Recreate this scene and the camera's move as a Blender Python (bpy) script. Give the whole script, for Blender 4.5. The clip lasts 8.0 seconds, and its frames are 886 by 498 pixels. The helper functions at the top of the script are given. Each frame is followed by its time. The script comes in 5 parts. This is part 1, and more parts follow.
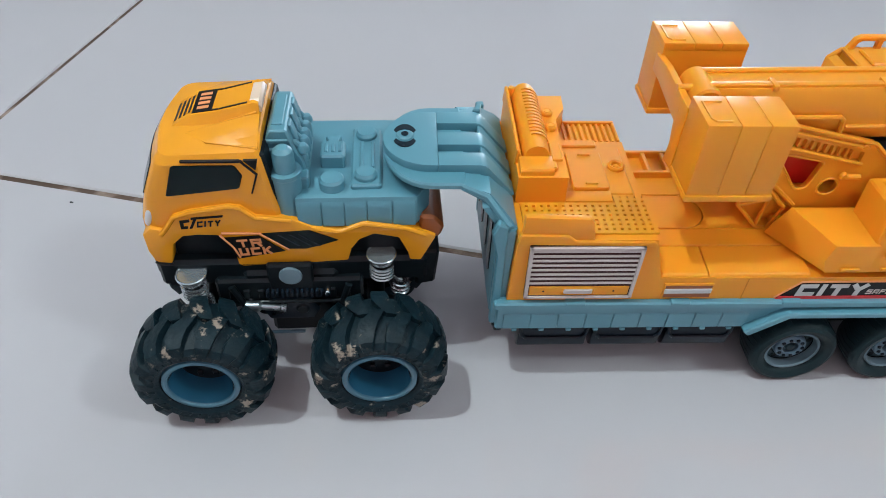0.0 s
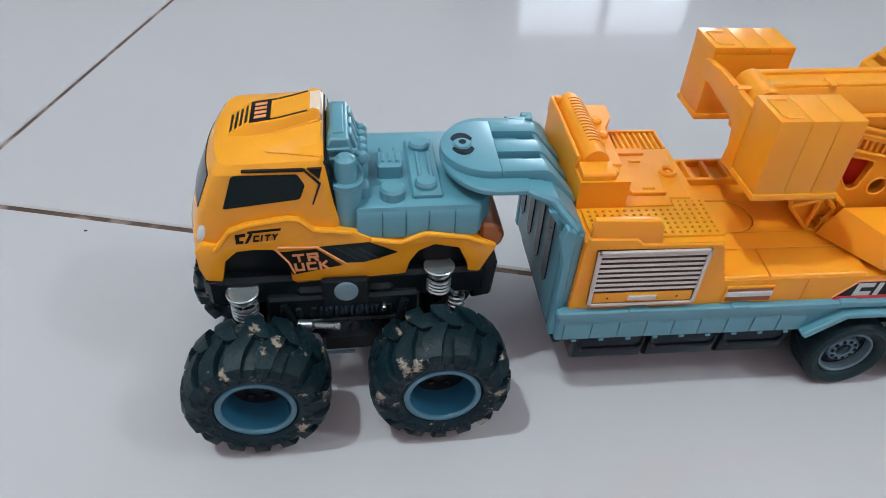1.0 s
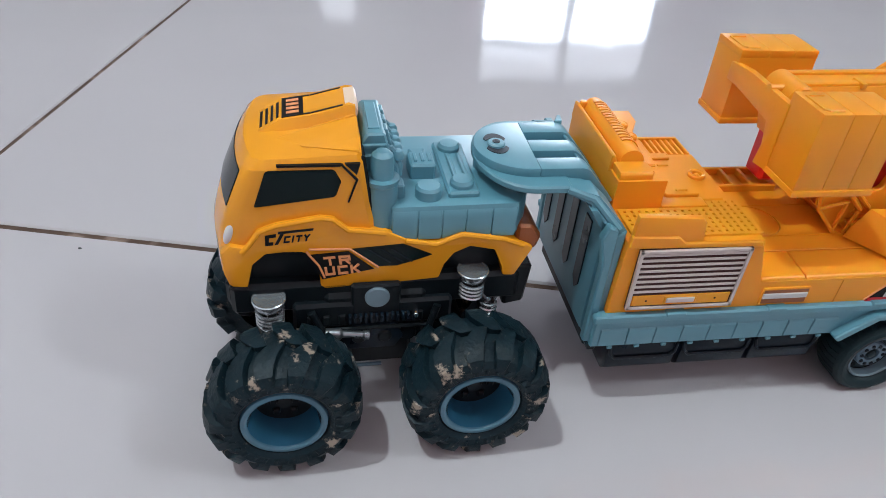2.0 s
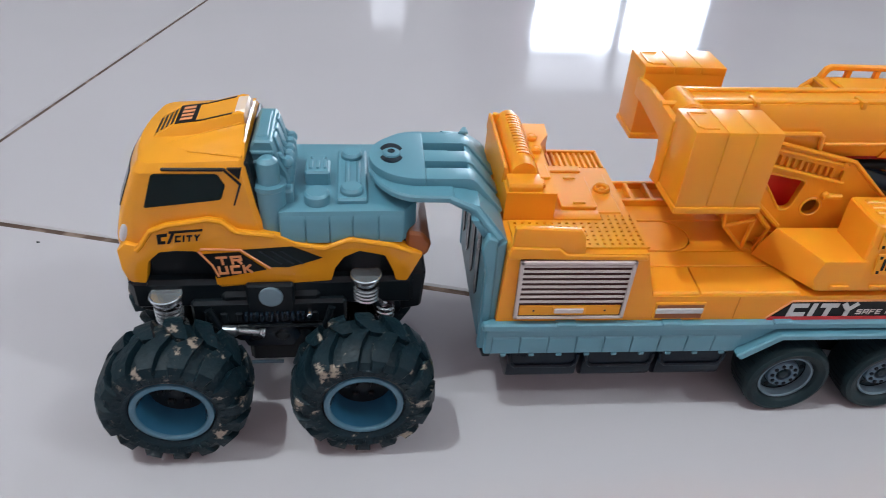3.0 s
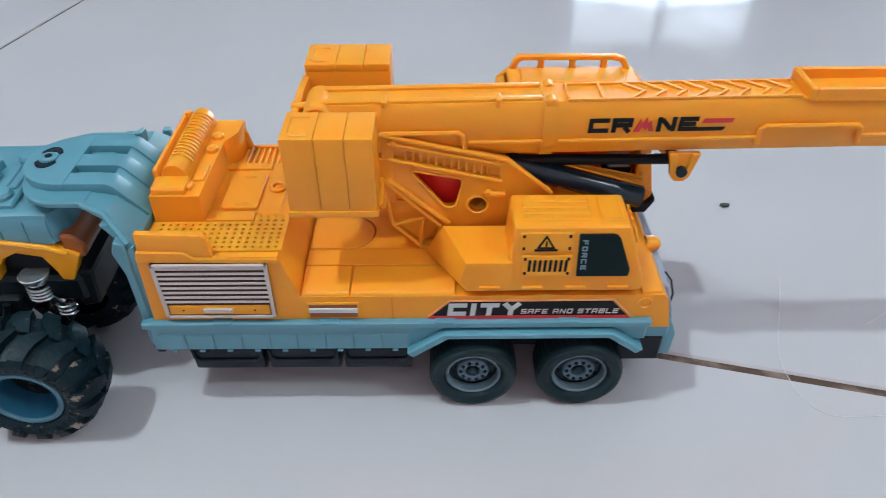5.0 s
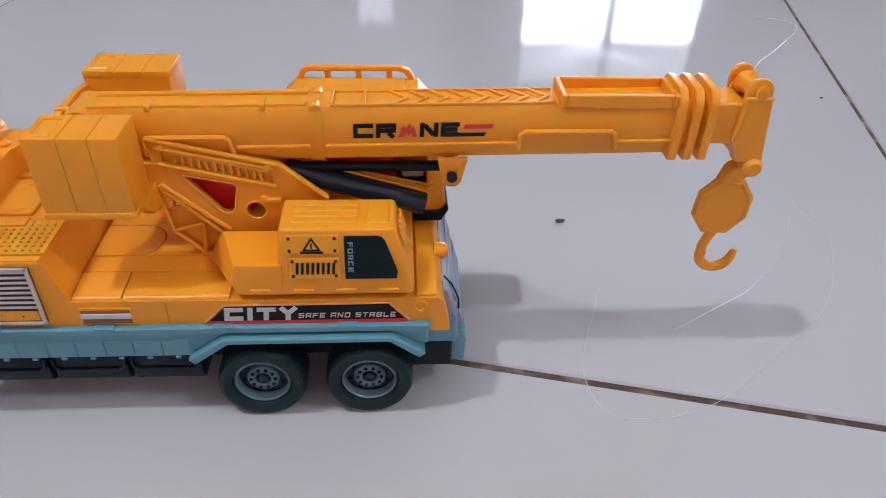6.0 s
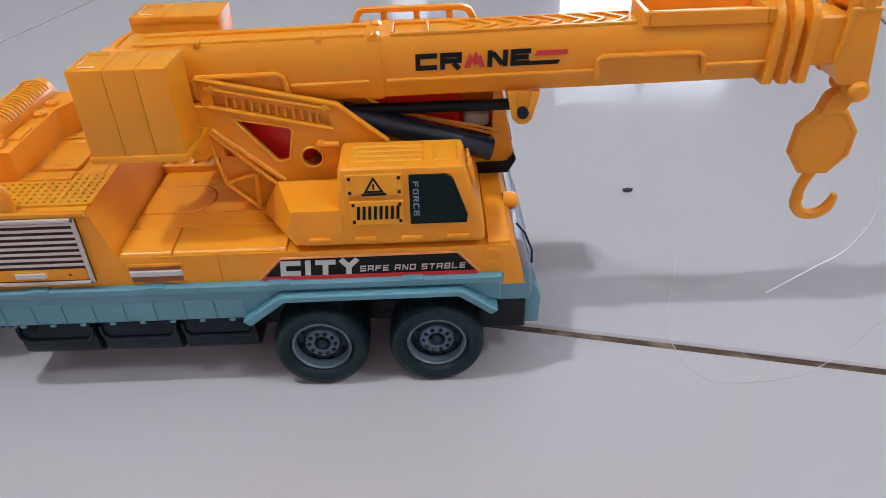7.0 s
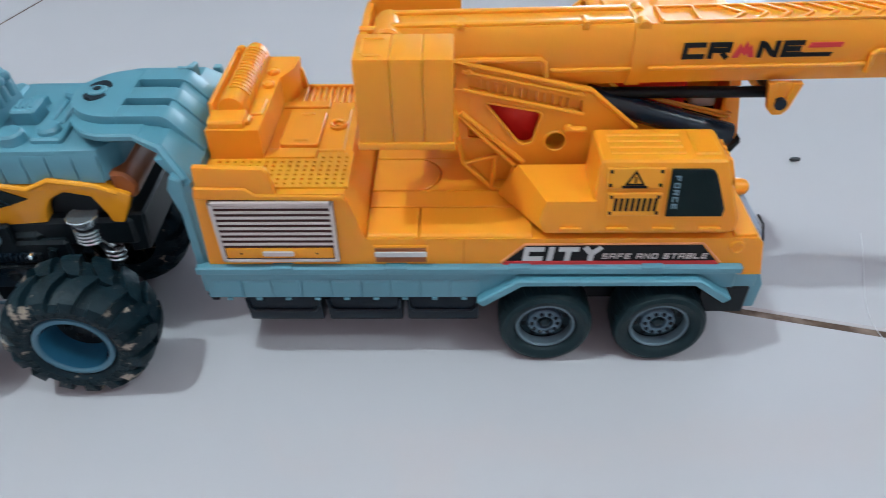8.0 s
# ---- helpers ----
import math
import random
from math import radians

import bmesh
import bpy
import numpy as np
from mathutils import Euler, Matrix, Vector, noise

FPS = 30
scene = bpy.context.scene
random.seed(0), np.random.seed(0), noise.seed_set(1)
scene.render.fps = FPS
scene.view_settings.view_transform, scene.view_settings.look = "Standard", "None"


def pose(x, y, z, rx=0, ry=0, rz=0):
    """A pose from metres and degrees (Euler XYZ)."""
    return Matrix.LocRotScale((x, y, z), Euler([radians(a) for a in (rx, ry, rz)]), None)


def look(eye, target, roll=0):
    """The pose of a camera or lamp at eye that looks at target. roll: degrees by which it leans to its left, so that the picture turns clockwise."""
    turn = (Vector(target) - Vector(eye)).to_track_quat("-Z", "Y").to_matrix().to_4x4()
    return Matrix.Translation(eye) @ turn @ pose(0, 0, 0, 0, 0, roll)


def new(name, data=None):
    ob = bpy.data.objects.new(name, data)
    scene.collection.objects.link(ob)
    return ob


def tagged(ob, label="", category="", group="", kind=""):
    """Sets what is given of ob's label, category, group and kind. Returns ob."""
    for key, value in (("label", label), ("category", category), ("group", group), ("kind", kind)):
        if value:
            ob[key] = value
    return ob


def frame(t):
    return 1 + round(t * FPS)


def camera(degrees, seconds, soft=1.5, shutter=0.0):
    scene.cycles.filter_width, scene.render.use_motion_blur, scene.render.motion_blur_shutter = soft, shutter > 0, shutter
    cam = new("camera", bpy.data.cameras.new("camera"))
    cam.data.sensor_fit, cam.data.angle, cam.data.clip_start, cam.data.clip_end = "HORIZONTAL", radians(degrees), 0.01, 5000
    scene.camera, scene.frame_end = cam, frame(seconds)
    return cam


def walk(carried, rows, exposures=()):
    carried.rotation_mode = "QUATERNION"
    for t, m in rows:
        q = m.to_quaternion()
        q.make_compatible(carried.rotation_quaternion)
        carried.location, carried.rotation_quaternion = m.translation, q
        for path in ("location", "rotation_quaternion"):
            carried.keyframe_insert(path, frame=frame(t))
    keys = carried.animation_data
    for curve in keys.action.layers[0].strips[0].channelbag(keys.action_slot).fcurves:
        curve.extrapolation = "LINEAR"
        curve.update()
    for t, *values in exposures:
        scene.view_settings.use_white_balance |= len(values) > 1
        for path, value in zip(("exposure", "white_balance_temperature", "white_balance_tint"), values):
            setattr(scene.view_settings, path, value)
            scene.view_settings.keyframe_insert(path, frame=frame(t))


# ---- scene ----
cam = camera(64.04, 8.0, 0.7, 0.2)
PATH = [
    (0, (-0.01308, 0.01537, 0.25277), (-0.00339, 0.16009, 0.11507), 2.44),
    (0.2, (-0.01511, 0.019, 0.2537), (-0.00706, 0.16165, 0.11374), 1.64),
    (0.5, (-0.01994, 0.02196, 0.2531), (-0.01076, 0.16658, 0.11525), 0.75),
    (0.7, (-0.03053, 0.01708, 0.24772), (-0.018, 0.16696, 0.11591), 1.53),
    (1, (-0.05021, 0.01594, 0.23837), (-0.02928, 0.1673, 0.10932), 3.37),
    (1.2, (-0.06589, 0.01849, 0.23334), (-0.03766, 0.16844, 0.10404), 4.1),
    (2.3, (-0.0762, 0.01517, 0.2175), (-0.04411, 0.17469, 0.10121), 5.02),
    (2.5, (-0.06209, 0.012, 0.21896), (-0.03365, 0.1719, 0.10224), 5.04),
    (2.7, (-0.04548, 0.00808, 0.22098), (-0.02063, 0.16828, 0.10385), 4.61),
    (3, (-0.01992, 0.00366, 0.22734), (-0.00117, 0.16416, 0.10951), 4.01),
    (3.2, (-0.00078, 0.00421, 0.23321), (0.01482, 0.1655, 0.11598), 2.77),
    (3.5, (0.02716, -0.00134, 0.2338), (0.03804, 0.15469, 0.10916), 3.12),
    (3.7, (0.04088, -0.00096, 0.23789), (0.04883, 0.15262, 0.11003), 1.89),
    (4, (0.05597, 0.00395, 0.24158), (0.06218, 0.15299, 0.10836), 0.02),
    (4.2, (0.07019, 0.00494, 0.24392), (0.07621, 0.15422, 0.11094), 0.1),
    (4.5, (0.09373, 0.00981, 0.24253), (0.09944, 0.16138, 0.11216), -0.33),
    (4.7, (0.11171, 0.00669, 0.2438), (0.11325, 0.1602, 0.11562), -0.78),
    (5, (0.13666, 0.00502, 0.24621), (0.13747, 0.15895, 0.11851), -0.14),
    (5.2, (0.15493, 0.00144, 0.25035), (0.15598, 0.15526, 0.12252), -1.05),
    (6.3, (0.2127, -0.00841, 0.22398), (0.22686, 0.15681, 0.11217), 2.59),
    (6.5, (0.20682, -0.00895, 0.21115), (0.21579, 0.1601, 0.10464), 2.23),
    (6.7, (0.20044, -0.00983, 0.2045), (0.20573, 0.16055, 0.09988), 0.83),
    (6.9, (0.1975, -0.0078, 0.2002), (0.1994, 0.1585, 0.089), -1.3),
    (7, (0.19634, -0.00601, 0.2002), (0.19739, 0.15937, 0.08773), -1.85),
    (7.2, (0.19171, -0.00507, 0.20107), (0.19008, 0.1595, 0.08744), -3.32),
    (7.5, (0.17776, -0.00373, 0.20372), (0.17104, 0.15489, 0.08208), -5.35),
    (7.7, (0.15728, 0.00192, 0.20829), (0.15351, 0.15758, 0.08276), -3.17),
    (8, (0.11451, 0.00882, 0.2218), (0.11149, 0.16011, 0.09102), -0.9),
]
EXPOSURES = [(0.0, -0.015, 5860, 2), (1.0, -0.005, 5880, 2), (2.5, -0.095, 6060, 9), (3.0, -0.07, 6020, 8.0), (3.5, -0.075, 5820, 3), (4.0, 0.045, 5710, 2.5), (4.5, 0.045, 5700, 2), (5.0, 0.015, 5730, 2), (6.5, -0.265, 6050, 13), (7.0, -0.165, 6050, 9), (7.5, -0.055, 5700, 4), (8.0, 0.015, 5610, 1)]
walk(cam, [(t, look(eye, target, roll)) for t, eye, target, roll in PATH], EXPOSURES)


# ---- world, sun, lamps ----
MM = 0.0008          # one drawing unit in metres: all toy dimensions below are in these units
ROOM_X0, ROOM_X1, ROOM_Y0, ROOM_Y1, ROOM_Z = -2.6, 4.2, -2.4, 4.95, 2.75

world = bpy.data.worlds.new("sky")
scene.world = world
world.use_nodes = True
wn = world.node_tree
sky = wn.nodes.new("ShaderNodeTexSky")
sky.sky_type, sky.sun_disc = "NISHITA", False
sky.sun_elevation, sky.sun_rotation = radians(38), radians(20)
wn.links.new(sky.outputs[0], wn.nodes["Background"].inputs[0])
wn.nodes["Background"].inputs[1].default_value = 0.12


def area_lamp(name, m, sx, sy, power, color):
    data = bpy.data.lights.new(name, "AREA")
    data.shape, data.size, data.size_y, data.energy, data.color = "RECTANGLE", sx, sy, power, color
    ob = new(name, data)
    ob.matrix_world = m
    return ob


def bulb(name, x, y, z, power, radius, color):
    data = bpy.data.lights.new(name, "POINT")
    data.energy, data.shadow_soft_size, data.color = power, radius, color
    ob = new(name, data)
    ob.location = (x, y, z)
    return ob


# daylight in the balcony door, an added fill lamp behind, and two ceiling bulbs
area_lamp("door_daylight", look((1.73, 5.35, 1.0), (1.5, 0, 0.6)), 1.5, 1.9, 90, (0.86, 0.90, 1.0))
# pink fill added from behind the camera, no such source is visible
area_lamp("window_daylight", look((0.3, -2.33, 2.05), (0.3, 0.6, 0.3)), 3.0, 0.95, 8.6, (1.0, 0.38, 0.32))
bulb("bulb_light", -0.88, 0.0, 2.55, 116, 0.045, (0.95, 0.985, 0.945))
bulb("bulb_light", 2.1, -0.6, 2.55, 78, 0.08, (0.95, 0.985, 0.945))


# ---- materials ----
def mat(name, color, rough=0.5, metal=0.0, coat=0.0, spec=0.5, vary=0.06, grain=1200.0, bump=0.02, blotch=60.0, sss=0.0):
    """A procedural surface: base colour varied at two scales, fine relief and uneven gloss."""
    m = bpy.data.materials.new(name)
    m.use_nodes = True
    n, l = m.node_tree.nodes, m.node_tree.links
    b = n["Principled BSDF"]
    b.inputs["Metallic"].default_value = metal
    b.inputs["Coat Weight"].default_value = coat
    b.inputs["Specular IOR Level"].default_value = spec
    if sss:
        b.inputs["Subsurface Weight"].default_value, b.inputs["Subsurface Scale"].default_value = sss, 0.003
        b.inputs["Subsurface Radius"].default_value = (1.0, 0.3, 0.06)
    co = n.new("ShaderNodeTexCoord")
    big = n.new("ShaderNodeTexNoise")
    big.inputs["Scale"].default_value, big.inputs["Detail"].default_value = blotch, 4
    fine = n.new("ShaderNodeTexNoise")
    fine.inputs["Scale"].default_value, fine.inputs["Detail"].default_value = grain, 3
    for t in (big, fine):
        l.new(co.outputs["Object"], t.inputs["Vector"])
    ramp = n.new("ShaderNodeMapRange")
    ramp.inputs["To Min"].default_value, ramp.inputs["To Max"].default_value = 1 - vary, 1 + vary
    l.new(big.outputs["Fac"], ramp.inputs["Value"])
    hsv = n.new("ShaderNodeHueSaturation")
    hsv.inputs["Color"].default_value = (*color, 1)
    l.new(ramp.outputs[0], hsv.inputs["Value"])
    l.new(hsv.outputs[0], b.inputs["Base Color"])
    rr = n.new("ShaderNodeMapRange")
    rr.inputs["To Min"].default_value, rr.inputs["To Max"].default_value = rough * 0.9, min(1, rough * 1.12)
    l.new(big.outputs["Fac"], rr.inputs["Value"])
    l.new(rr.outputs[0], b.inputs["Roughness"])
    bp = n.new("ShaderNodeBump")
    bp.inputs["Strength"].default_value, bp.inputs["Distance"].default_value = bump, 0.0005
    l.new(fine.outputs["Fac"], bp.inputs["Height"])
    l.new(bp.outputs[0], b.inputs["Normal"])
    return m


ORANGE = mat("orange_plastic", (0.86, 0.335, 0.016), 0.33, spec=0.4, vary=0.03, sss=0.35)
YELLOW = mat("yellow_painted_shell", (0.82, 0.345, 0.014), 0.2, coat=0.15, spec=0.35, vary=0.03)
BLUE = mat("grey_blue_plastic", (0.092, 0.258, 0.335), 0.42, spec=1.0, vary=0.03)
DEEP_BLUE = mat("deep_blue_plastic", (0.030, 0.115, 0.20), 0.18, vary=0.08)
RIM_BLUE = mat("grey_blue_rim_plastic", (0.070, 0.165, 0.235), 0.25, vary=0.05)
BLACK = mat("black_plastic", (0.005, 0.009, 0.012), 0.38, spec=0.2, vary=0.2)
NAVY = mat("dark_navy_plastic", (0.006, 0.014, 0.024), 0.28, spec=0.25, vary=0.15)
RAM_BLUE = mat("dark_blue_ram_plastic", (0.009, 0.024, 0.044), 0.25, spec=0.5, vary=0.1)
GLASSY = mat("dark_tinted_window_sticker", (0.002, 0.009, 0.010), 0.16, spec=0.18, vary=0.2)
PRINT_BLACK = mat("black_print", (0.005, 0.006, 0.007), 0.35, spec=0.2, vary=0.15)
PRINT_WHITE = mat("white_print", (0.56, 0.56, 0.56), 0.4)
PRINT_RED = mat("red_print", (0.62, 0.03, 0.035), 0.35)
PRINT_ORANGE = mat("orange_print", (0.75, 0.30, 0.12), 0.4)
SEAM = mat("seam_plastic", (0.66, 0.22, 0.012), 0.5, spec=0.2, vary=0.03)
BROWN = mat("rust_brown_plastic", (0.27, 0.075, 0.014), 0.35)
GRILLE_DARK = mat("dark_maroon_print", (0.045, 0.012, 0.010), 0.4, spec=0.25)
GRILLE_PALE = mat("pale_grey_print", (0.57, 0.50, 0.48), 0.4)
RED = mat("red_plastic", (0.80, 0.022, 0.016), 0.3)
SILVER = mat("silver_grey_plastic", (0.17, 0.255, 0.31), 0.35, metal=0.2)
WHEEL_DARK = mat("dark_wheel_plastic", (0.014, 0.033, 0.043), 0.4, spec=0.3)
HUB_GREY = mat("grey_blue_wheel_plastic", (0.100, 0.165, 0.225), 0.36, metal=0.1)
RIM_GREY = mat("grey_rim_plastic", (0.16, 0.23, 0.28), 0.35, metal=0.2)
CHROME = mat("chrome", (0.70, 0.76, 0.80), 0.16, metal=1.0, vary=0.1)
SHOCK_CHROME = mat("bright_chrome_plating", (0.50, 0.56, 0.60), 0.22, metal=0.75, vary=0.1)
DULL_CHROME = mat("worn_chrome", (0.30, 0.34, 0.37), 0.28, metal=0.9, vary=0.3, blotch=300)
PALE = mat("pale_grey_plastic", (0.28, 0.32, 0.41), 0.35)
LENS = mat("clear_headlight_plastic", (0.62, 0.62, 0.63), 0.3, coat=0.2)
PEACH = mat("peach_white_lens_plastic", (0.78, 0.60, 0.46), 0.35)
RUBBER = mat("trailer_tyre_rubber", (0.006, 0.018, 0.023), 0.5, spec=0.25, vary=0.2, bump=0.15)
PLASTER = mat("white_wall_plaster", (0.52, 0.48, 0.47), 0.8, grain=60, blotch=1.5, bump=0.1)
CEILING = mat("white_ceiling_paint", (0.66, 0.65, 0.645), 0.85, grain=60, blotch=1.5)
CURTAIN = mat("mauve_curtain_cloth", (0.62, 0.49, 0.53), 0.9, grain=400, blotch=6)
FRAME = mat("grey_aluminium_frame", (0.30, 0.31, 0.33), 0.4, metal=0.6, blotch=8)
NYLON = mat("clear_nylon_line", (0.68, 0.69, 0.71), 0.15, spec=0.8)
STONE = mat("dark_grit", (0.05, 0.055, 0.06), 0.8, vary=0.3)


def mud_rubber():
    """Black tyre rubber with dried tan mud in patches."""
    m = mat("muddy_tyre_rubber", (0.0035, 0.014, 0.021), 0.48, spec=0.2, vary=0.3, bump=0.8, grain=420)
    n, l = m.node_tree.nodes, m.node_tree.links
    b = n["Principled BSDF"]
    co = n.new("ShaderNodeTexCoord")
    spots = n.new("ShaderNodeTexNoise")
    spots.inputs["Scale"].default_value, spots.inputs["Detail"].default_value = 105, 6
    spots.inputs["Roughness"].default_value = 0.62
    l.new(co.outputs["Object"], spots.inputs["Vector"])
    cut = n.new("ShaderNodeMapRange")
    cut.inputs["From Min"].default_value, cut.inputs["From Max"].default_value = 0.61, 0.65
    l.new(spots.outputs["Fac"], cut.inputs["Value"])
    mix = n.new("ShaderNodeMix")
    mix.data_type = "RGBA"
    mix.inputs["B"].default_value = (0.30, 0.25, 0.205, 1)
    old = b.inputs["Base Color"].links[0].from_socket
    crust = n.new("ShaderNodeTexNoise")
    crust.inputs["Scale"].default_value, crust.inputs["Detail"].default_value = 300, 5
    crust.inputs["Roughness"].default_value = 0.7
    l.new(co.outputs["Object"], crust.inputs["Vector"])
    thin = n.new("ShaderNodeMapRange")
    thin.inputs["From Min"].default_value, thin.inputs["From Max"].default_value = 0.60, 0.70
    thin.inputs["To Max"].default_value = 0.8
    l.new(crust.outputs["Fac"], thin.inputs["Value"])
    zone = n.new("ShaderNodeMapRange")
    zone.inputs["From Min"].default_value, zone.inputs["From Max"].default_value = 0.46, 0.60
    l.new(spots.outputs["Fac"], zone.inputs["Value"])
    streak = n.new("ShaderNodeMath")
    streak.operation = "MULTIPLY"
    l.new(thin.outputs[0], streak.inputs[0])
    l.new(zone.outputs[0], streak.inputs[1])
    both_ = n.new("ShaderNodeMath")
    both_.operation = "MAXIMUM"
    l.new(cut.outputs[0], both_.inputs[0])
    l.new(streak.outputs[0], both_.inputs[1])
    l.new(both_.outputs[0], mix.inputs["Factor"])
    l.new(old, mix.inputs["A"])
    l.new(mix.outputs["Result"], b.inputs["Base Color"])
    return m


MUD = mud_rubber()


def tile_material():
    """Polished porcelain tile: pale grey-white, faint cloudiness, dust smears in the gloss."""
    m = mat("polished_porcelain", (0.475, 0.462, 0.49), 0.09, spec=0.55, vary=0.05, grain=220, blotch=5, bump=0.004)
    n, l = m.node_tree.nodes, m.node_tree.links
    b = n["Principled BSDF"]
    co = n.new("ShaderNodeTexCoord")
    smear = n.new("ShaderNodeTexNoise")
    smear.inputs["Scale"].default_value, smear.inputs["Detail"].default_value = 9, 7
    smear.inputs["Distortion"].default_value = 1.5
    l.new(co.outputs["Object"], smear.inputs["Vector"])
    cut = n.new("ShaderNodeMapRange")
    cut.inputs["From Min"].default_value, cut.inputs["From Max"].default_value = 0.35, 0.75
    cut.inputs["To Min"].default_value, cut.inputs["To Max"].default_value = 0.04, 0.11
    l.new(smear.outputs["Fac"], cut.inputs["Value"])
    l.new(cut.outputs[0], b.inputs["Roughness"])
    return m


def grout_material():
    """Dirty joint: brown-black filth over worn pale cement."""
    m = mat("dirty_grout", (0.075, 0.045, 0.032), 0.9, vary=0.3, bump=0.6, grain=500)
    n, l = m.node_tree.nodes, m.node_tree.links
    b = n["Principled BSDF"]
    co = n.new("ShaderNodeTexCoord")
    worn = n.new("ShaderNodeTexNoise")
    worn.inputs["Scale"].default_value, worn.inputs["Detail"].default_value = 48, 8
    l.new(co.outputs["Object"], worn.inputs["Vector"])
    cut = n.new("ShaderNodeMapRange")
    cut.inputs["From Min"].default_value, cut.inputs["From Max"].default_value = 0.52, 0.66
    l.new(worn.outputs["Fac"], cut.inputs["Value"])
    mix = n.new("ShaderNodeMix")
    mix.data_type = "RGBA"
    mix.inputs["B"].default_value = (0.27, 0.20, 0.165, 1)
    old = b.inputs["Base Color"].links[0].from_socket
    l.new(cut.outputs[0], mix.inputs["Factor"])
    l.new(old, mix.inputs["A"])
    l.new(mix.outputs["Result"], b.inputs["Base Color"])
    return m


TILE, GROUT = tile_material(), grout_material()


def glow(name, color, strength):
    m = bpy.data.materials.new(name)
    m.use_nodes = True
    b = m.node_tree.nodes["Principled BSDF"]
    b.inputs["Base Color"].default_value = (*color, 1)
    b.inputs["Emission Color"].default_value = (*color, 1)
    b.inputs["Emission Strength"].default_value = strength
    return m


DAYLIGHT = glow("bright_overcast_outdoors", (0.9, 0.94, 1.0), 6.0)
FROSTED = glow("frosted_pane_daylight", (0.92, 0.92, 0.97), 1.15)
BULB = glow("lit_bulb_glass", (1.0, 0.95, 0.88), 6.0)


# ---- mesh helpers (drawing units) ----
def soften(bm, faces, width, seg=1):
    if width <= 0:
        return
    edges = {e for f in faces for e in f.edges if len(e.link_faces) == 2 and e.calc_face_angle(0) > 0.5}
    bmesh.ops.bevel(bm, geom=list(edges), offset=width, segments=seg, profile=0.6, affect="EDGES", clamp_overlap=True)


def prism(bm, pts, axis, a, b, bev=0.6, seg=1):
    """A polygon extruded along an axis from a to b. Points: (x, z) along y, (x, y) along z, (y, z) along x."""
    def place(p, h):
        return {"y": (p[0], h, p[1]), "z": (p[0], p[1], h), "x": (h, p[0], p[1])}[axis]
    low, high = [bm.verts.new(place(p, a)) for p in pts], [bm.verts.new(place(p, b)) for p in pts]
    faces = [bm.faces.new(low), bm.faces.new(high[::-1])]
    for i in range(len(pts)):
        j = (i + 1) % len(pts)
        faces.append(bm.faces.new((low[j], low[i], high[i], high[j])))
    bmesh.ops.recalc_face_normals(bm, faces=faces)
    soften(bm, faces, bev, seg)


def box(bm, x0, x1, y0, y1, z0, z1, bev=0.6, seg=1):
    prism(bm, [(x0, y0), (x1, y0), (x1, y1), (x0, y1)], "z", z0, z1, bev, seg)


def sweep(bm, pts, r, seg=8, close=False):
    """A round bar along a line of points; r is one radius or one for each point."""
    pts = [Vector(p) for p in pts]
    rings, n = [], len(pts)
    side = None
    for i, p in enumerate(pts):
        a = pts[(i - 1) % n] if close or i else p
        c = pts[(i + 1) % n] if close or i < n - 1 else p
        way = (c - a).normalized()
        if side is None:
            side = way.orthogonal().normalized()
        side = (side - way * side.dot(way)).normalized()
        up = way.cross(side)
        rad = r[i] if isinstance(r, (list, tuple)) else r
        rings.append([bm.verts.new(p + rad * (math.cos(t) * side + math.sin(t) * up)) for t in (2 * math.pi * k / seg for k in range(seg))])
    for i in range(n if close else n - 1):
        q, s = rings[i], rings[(i + 1) % n]
        for k in range(seg):
            bm.faces.new((q[k], q[(k + 1) % seg], s[(k + 1) % seg], s[k]))
    if not close:
        bm.faces.new(rings[0][::-1])
        bm.faces.new(rings[-1])


def lathe(bm, profile, centre, axis="y", seg=32, squash=1.0):
    """A turned shape: profile of (radius, height along the axis) round a centre."""
    rings = []
    for r, h in profile:
        ring = []
        for k in range(seg):
            t = 2 * math.pi * k / seg
            u, v = r * math.cos(t), r * math.sin(t) * squash
            o = {"y": (u, h, v), "z": (u, v, h), "x": (h, u, v)}[axis]
            ring.append(bm.verts.new(Vector(centre) + Vector(o)))
        rings.append(ring)
    for q, s in zip(rings, rings[1:]):
        for k in range(seg):
            bm.faces.new((q[k], q[(k + 1) % seg], s[(k + 1) % seg], s[k]))
    bmesh.ops.remove_doubles(bm, verts=[v for q in rings for v in q], dist=0.001)


def loft(bm, rings):
    """A closed skin over rings of equally many points, capped at both ends."""
    vs = [[bm.verts.new(p) for p in ring] for ring in rings]
    n = len(vs[0])
    for q, s in zip(vs, vs[1:]):
        for k in range(n):
            bm.faces.new((q[k], q[(k + 1) % n], s[(k + 1) % n], s[k]))
    bm.faces.new(vs[0][::-1])
    bm.faces.new(vs[-1])


def rounded(x0, x1, y0, y1, z, r, steps=4, z1=None):
    """A rounded rectangle at height z, which may rise to z1 at x1."""
    out = []
    for cx, cy, a in ((x1 - r, y1 - r, 0), (x0 + r, y1 - r, 90), (x0 + r, y0 + r, 180), (x1 - r, y0 + r, 270)):
        for k in range(steps + 1):
            t = radians(a + 90 * k / steps)
            x = cx + r * math.cos(t)
            zz = z if z1 is None else z + (z1 - z) * (x - x0) / (x1 - x0)
            out.append((x, cy + r * math.sin(t), zz))
    return out


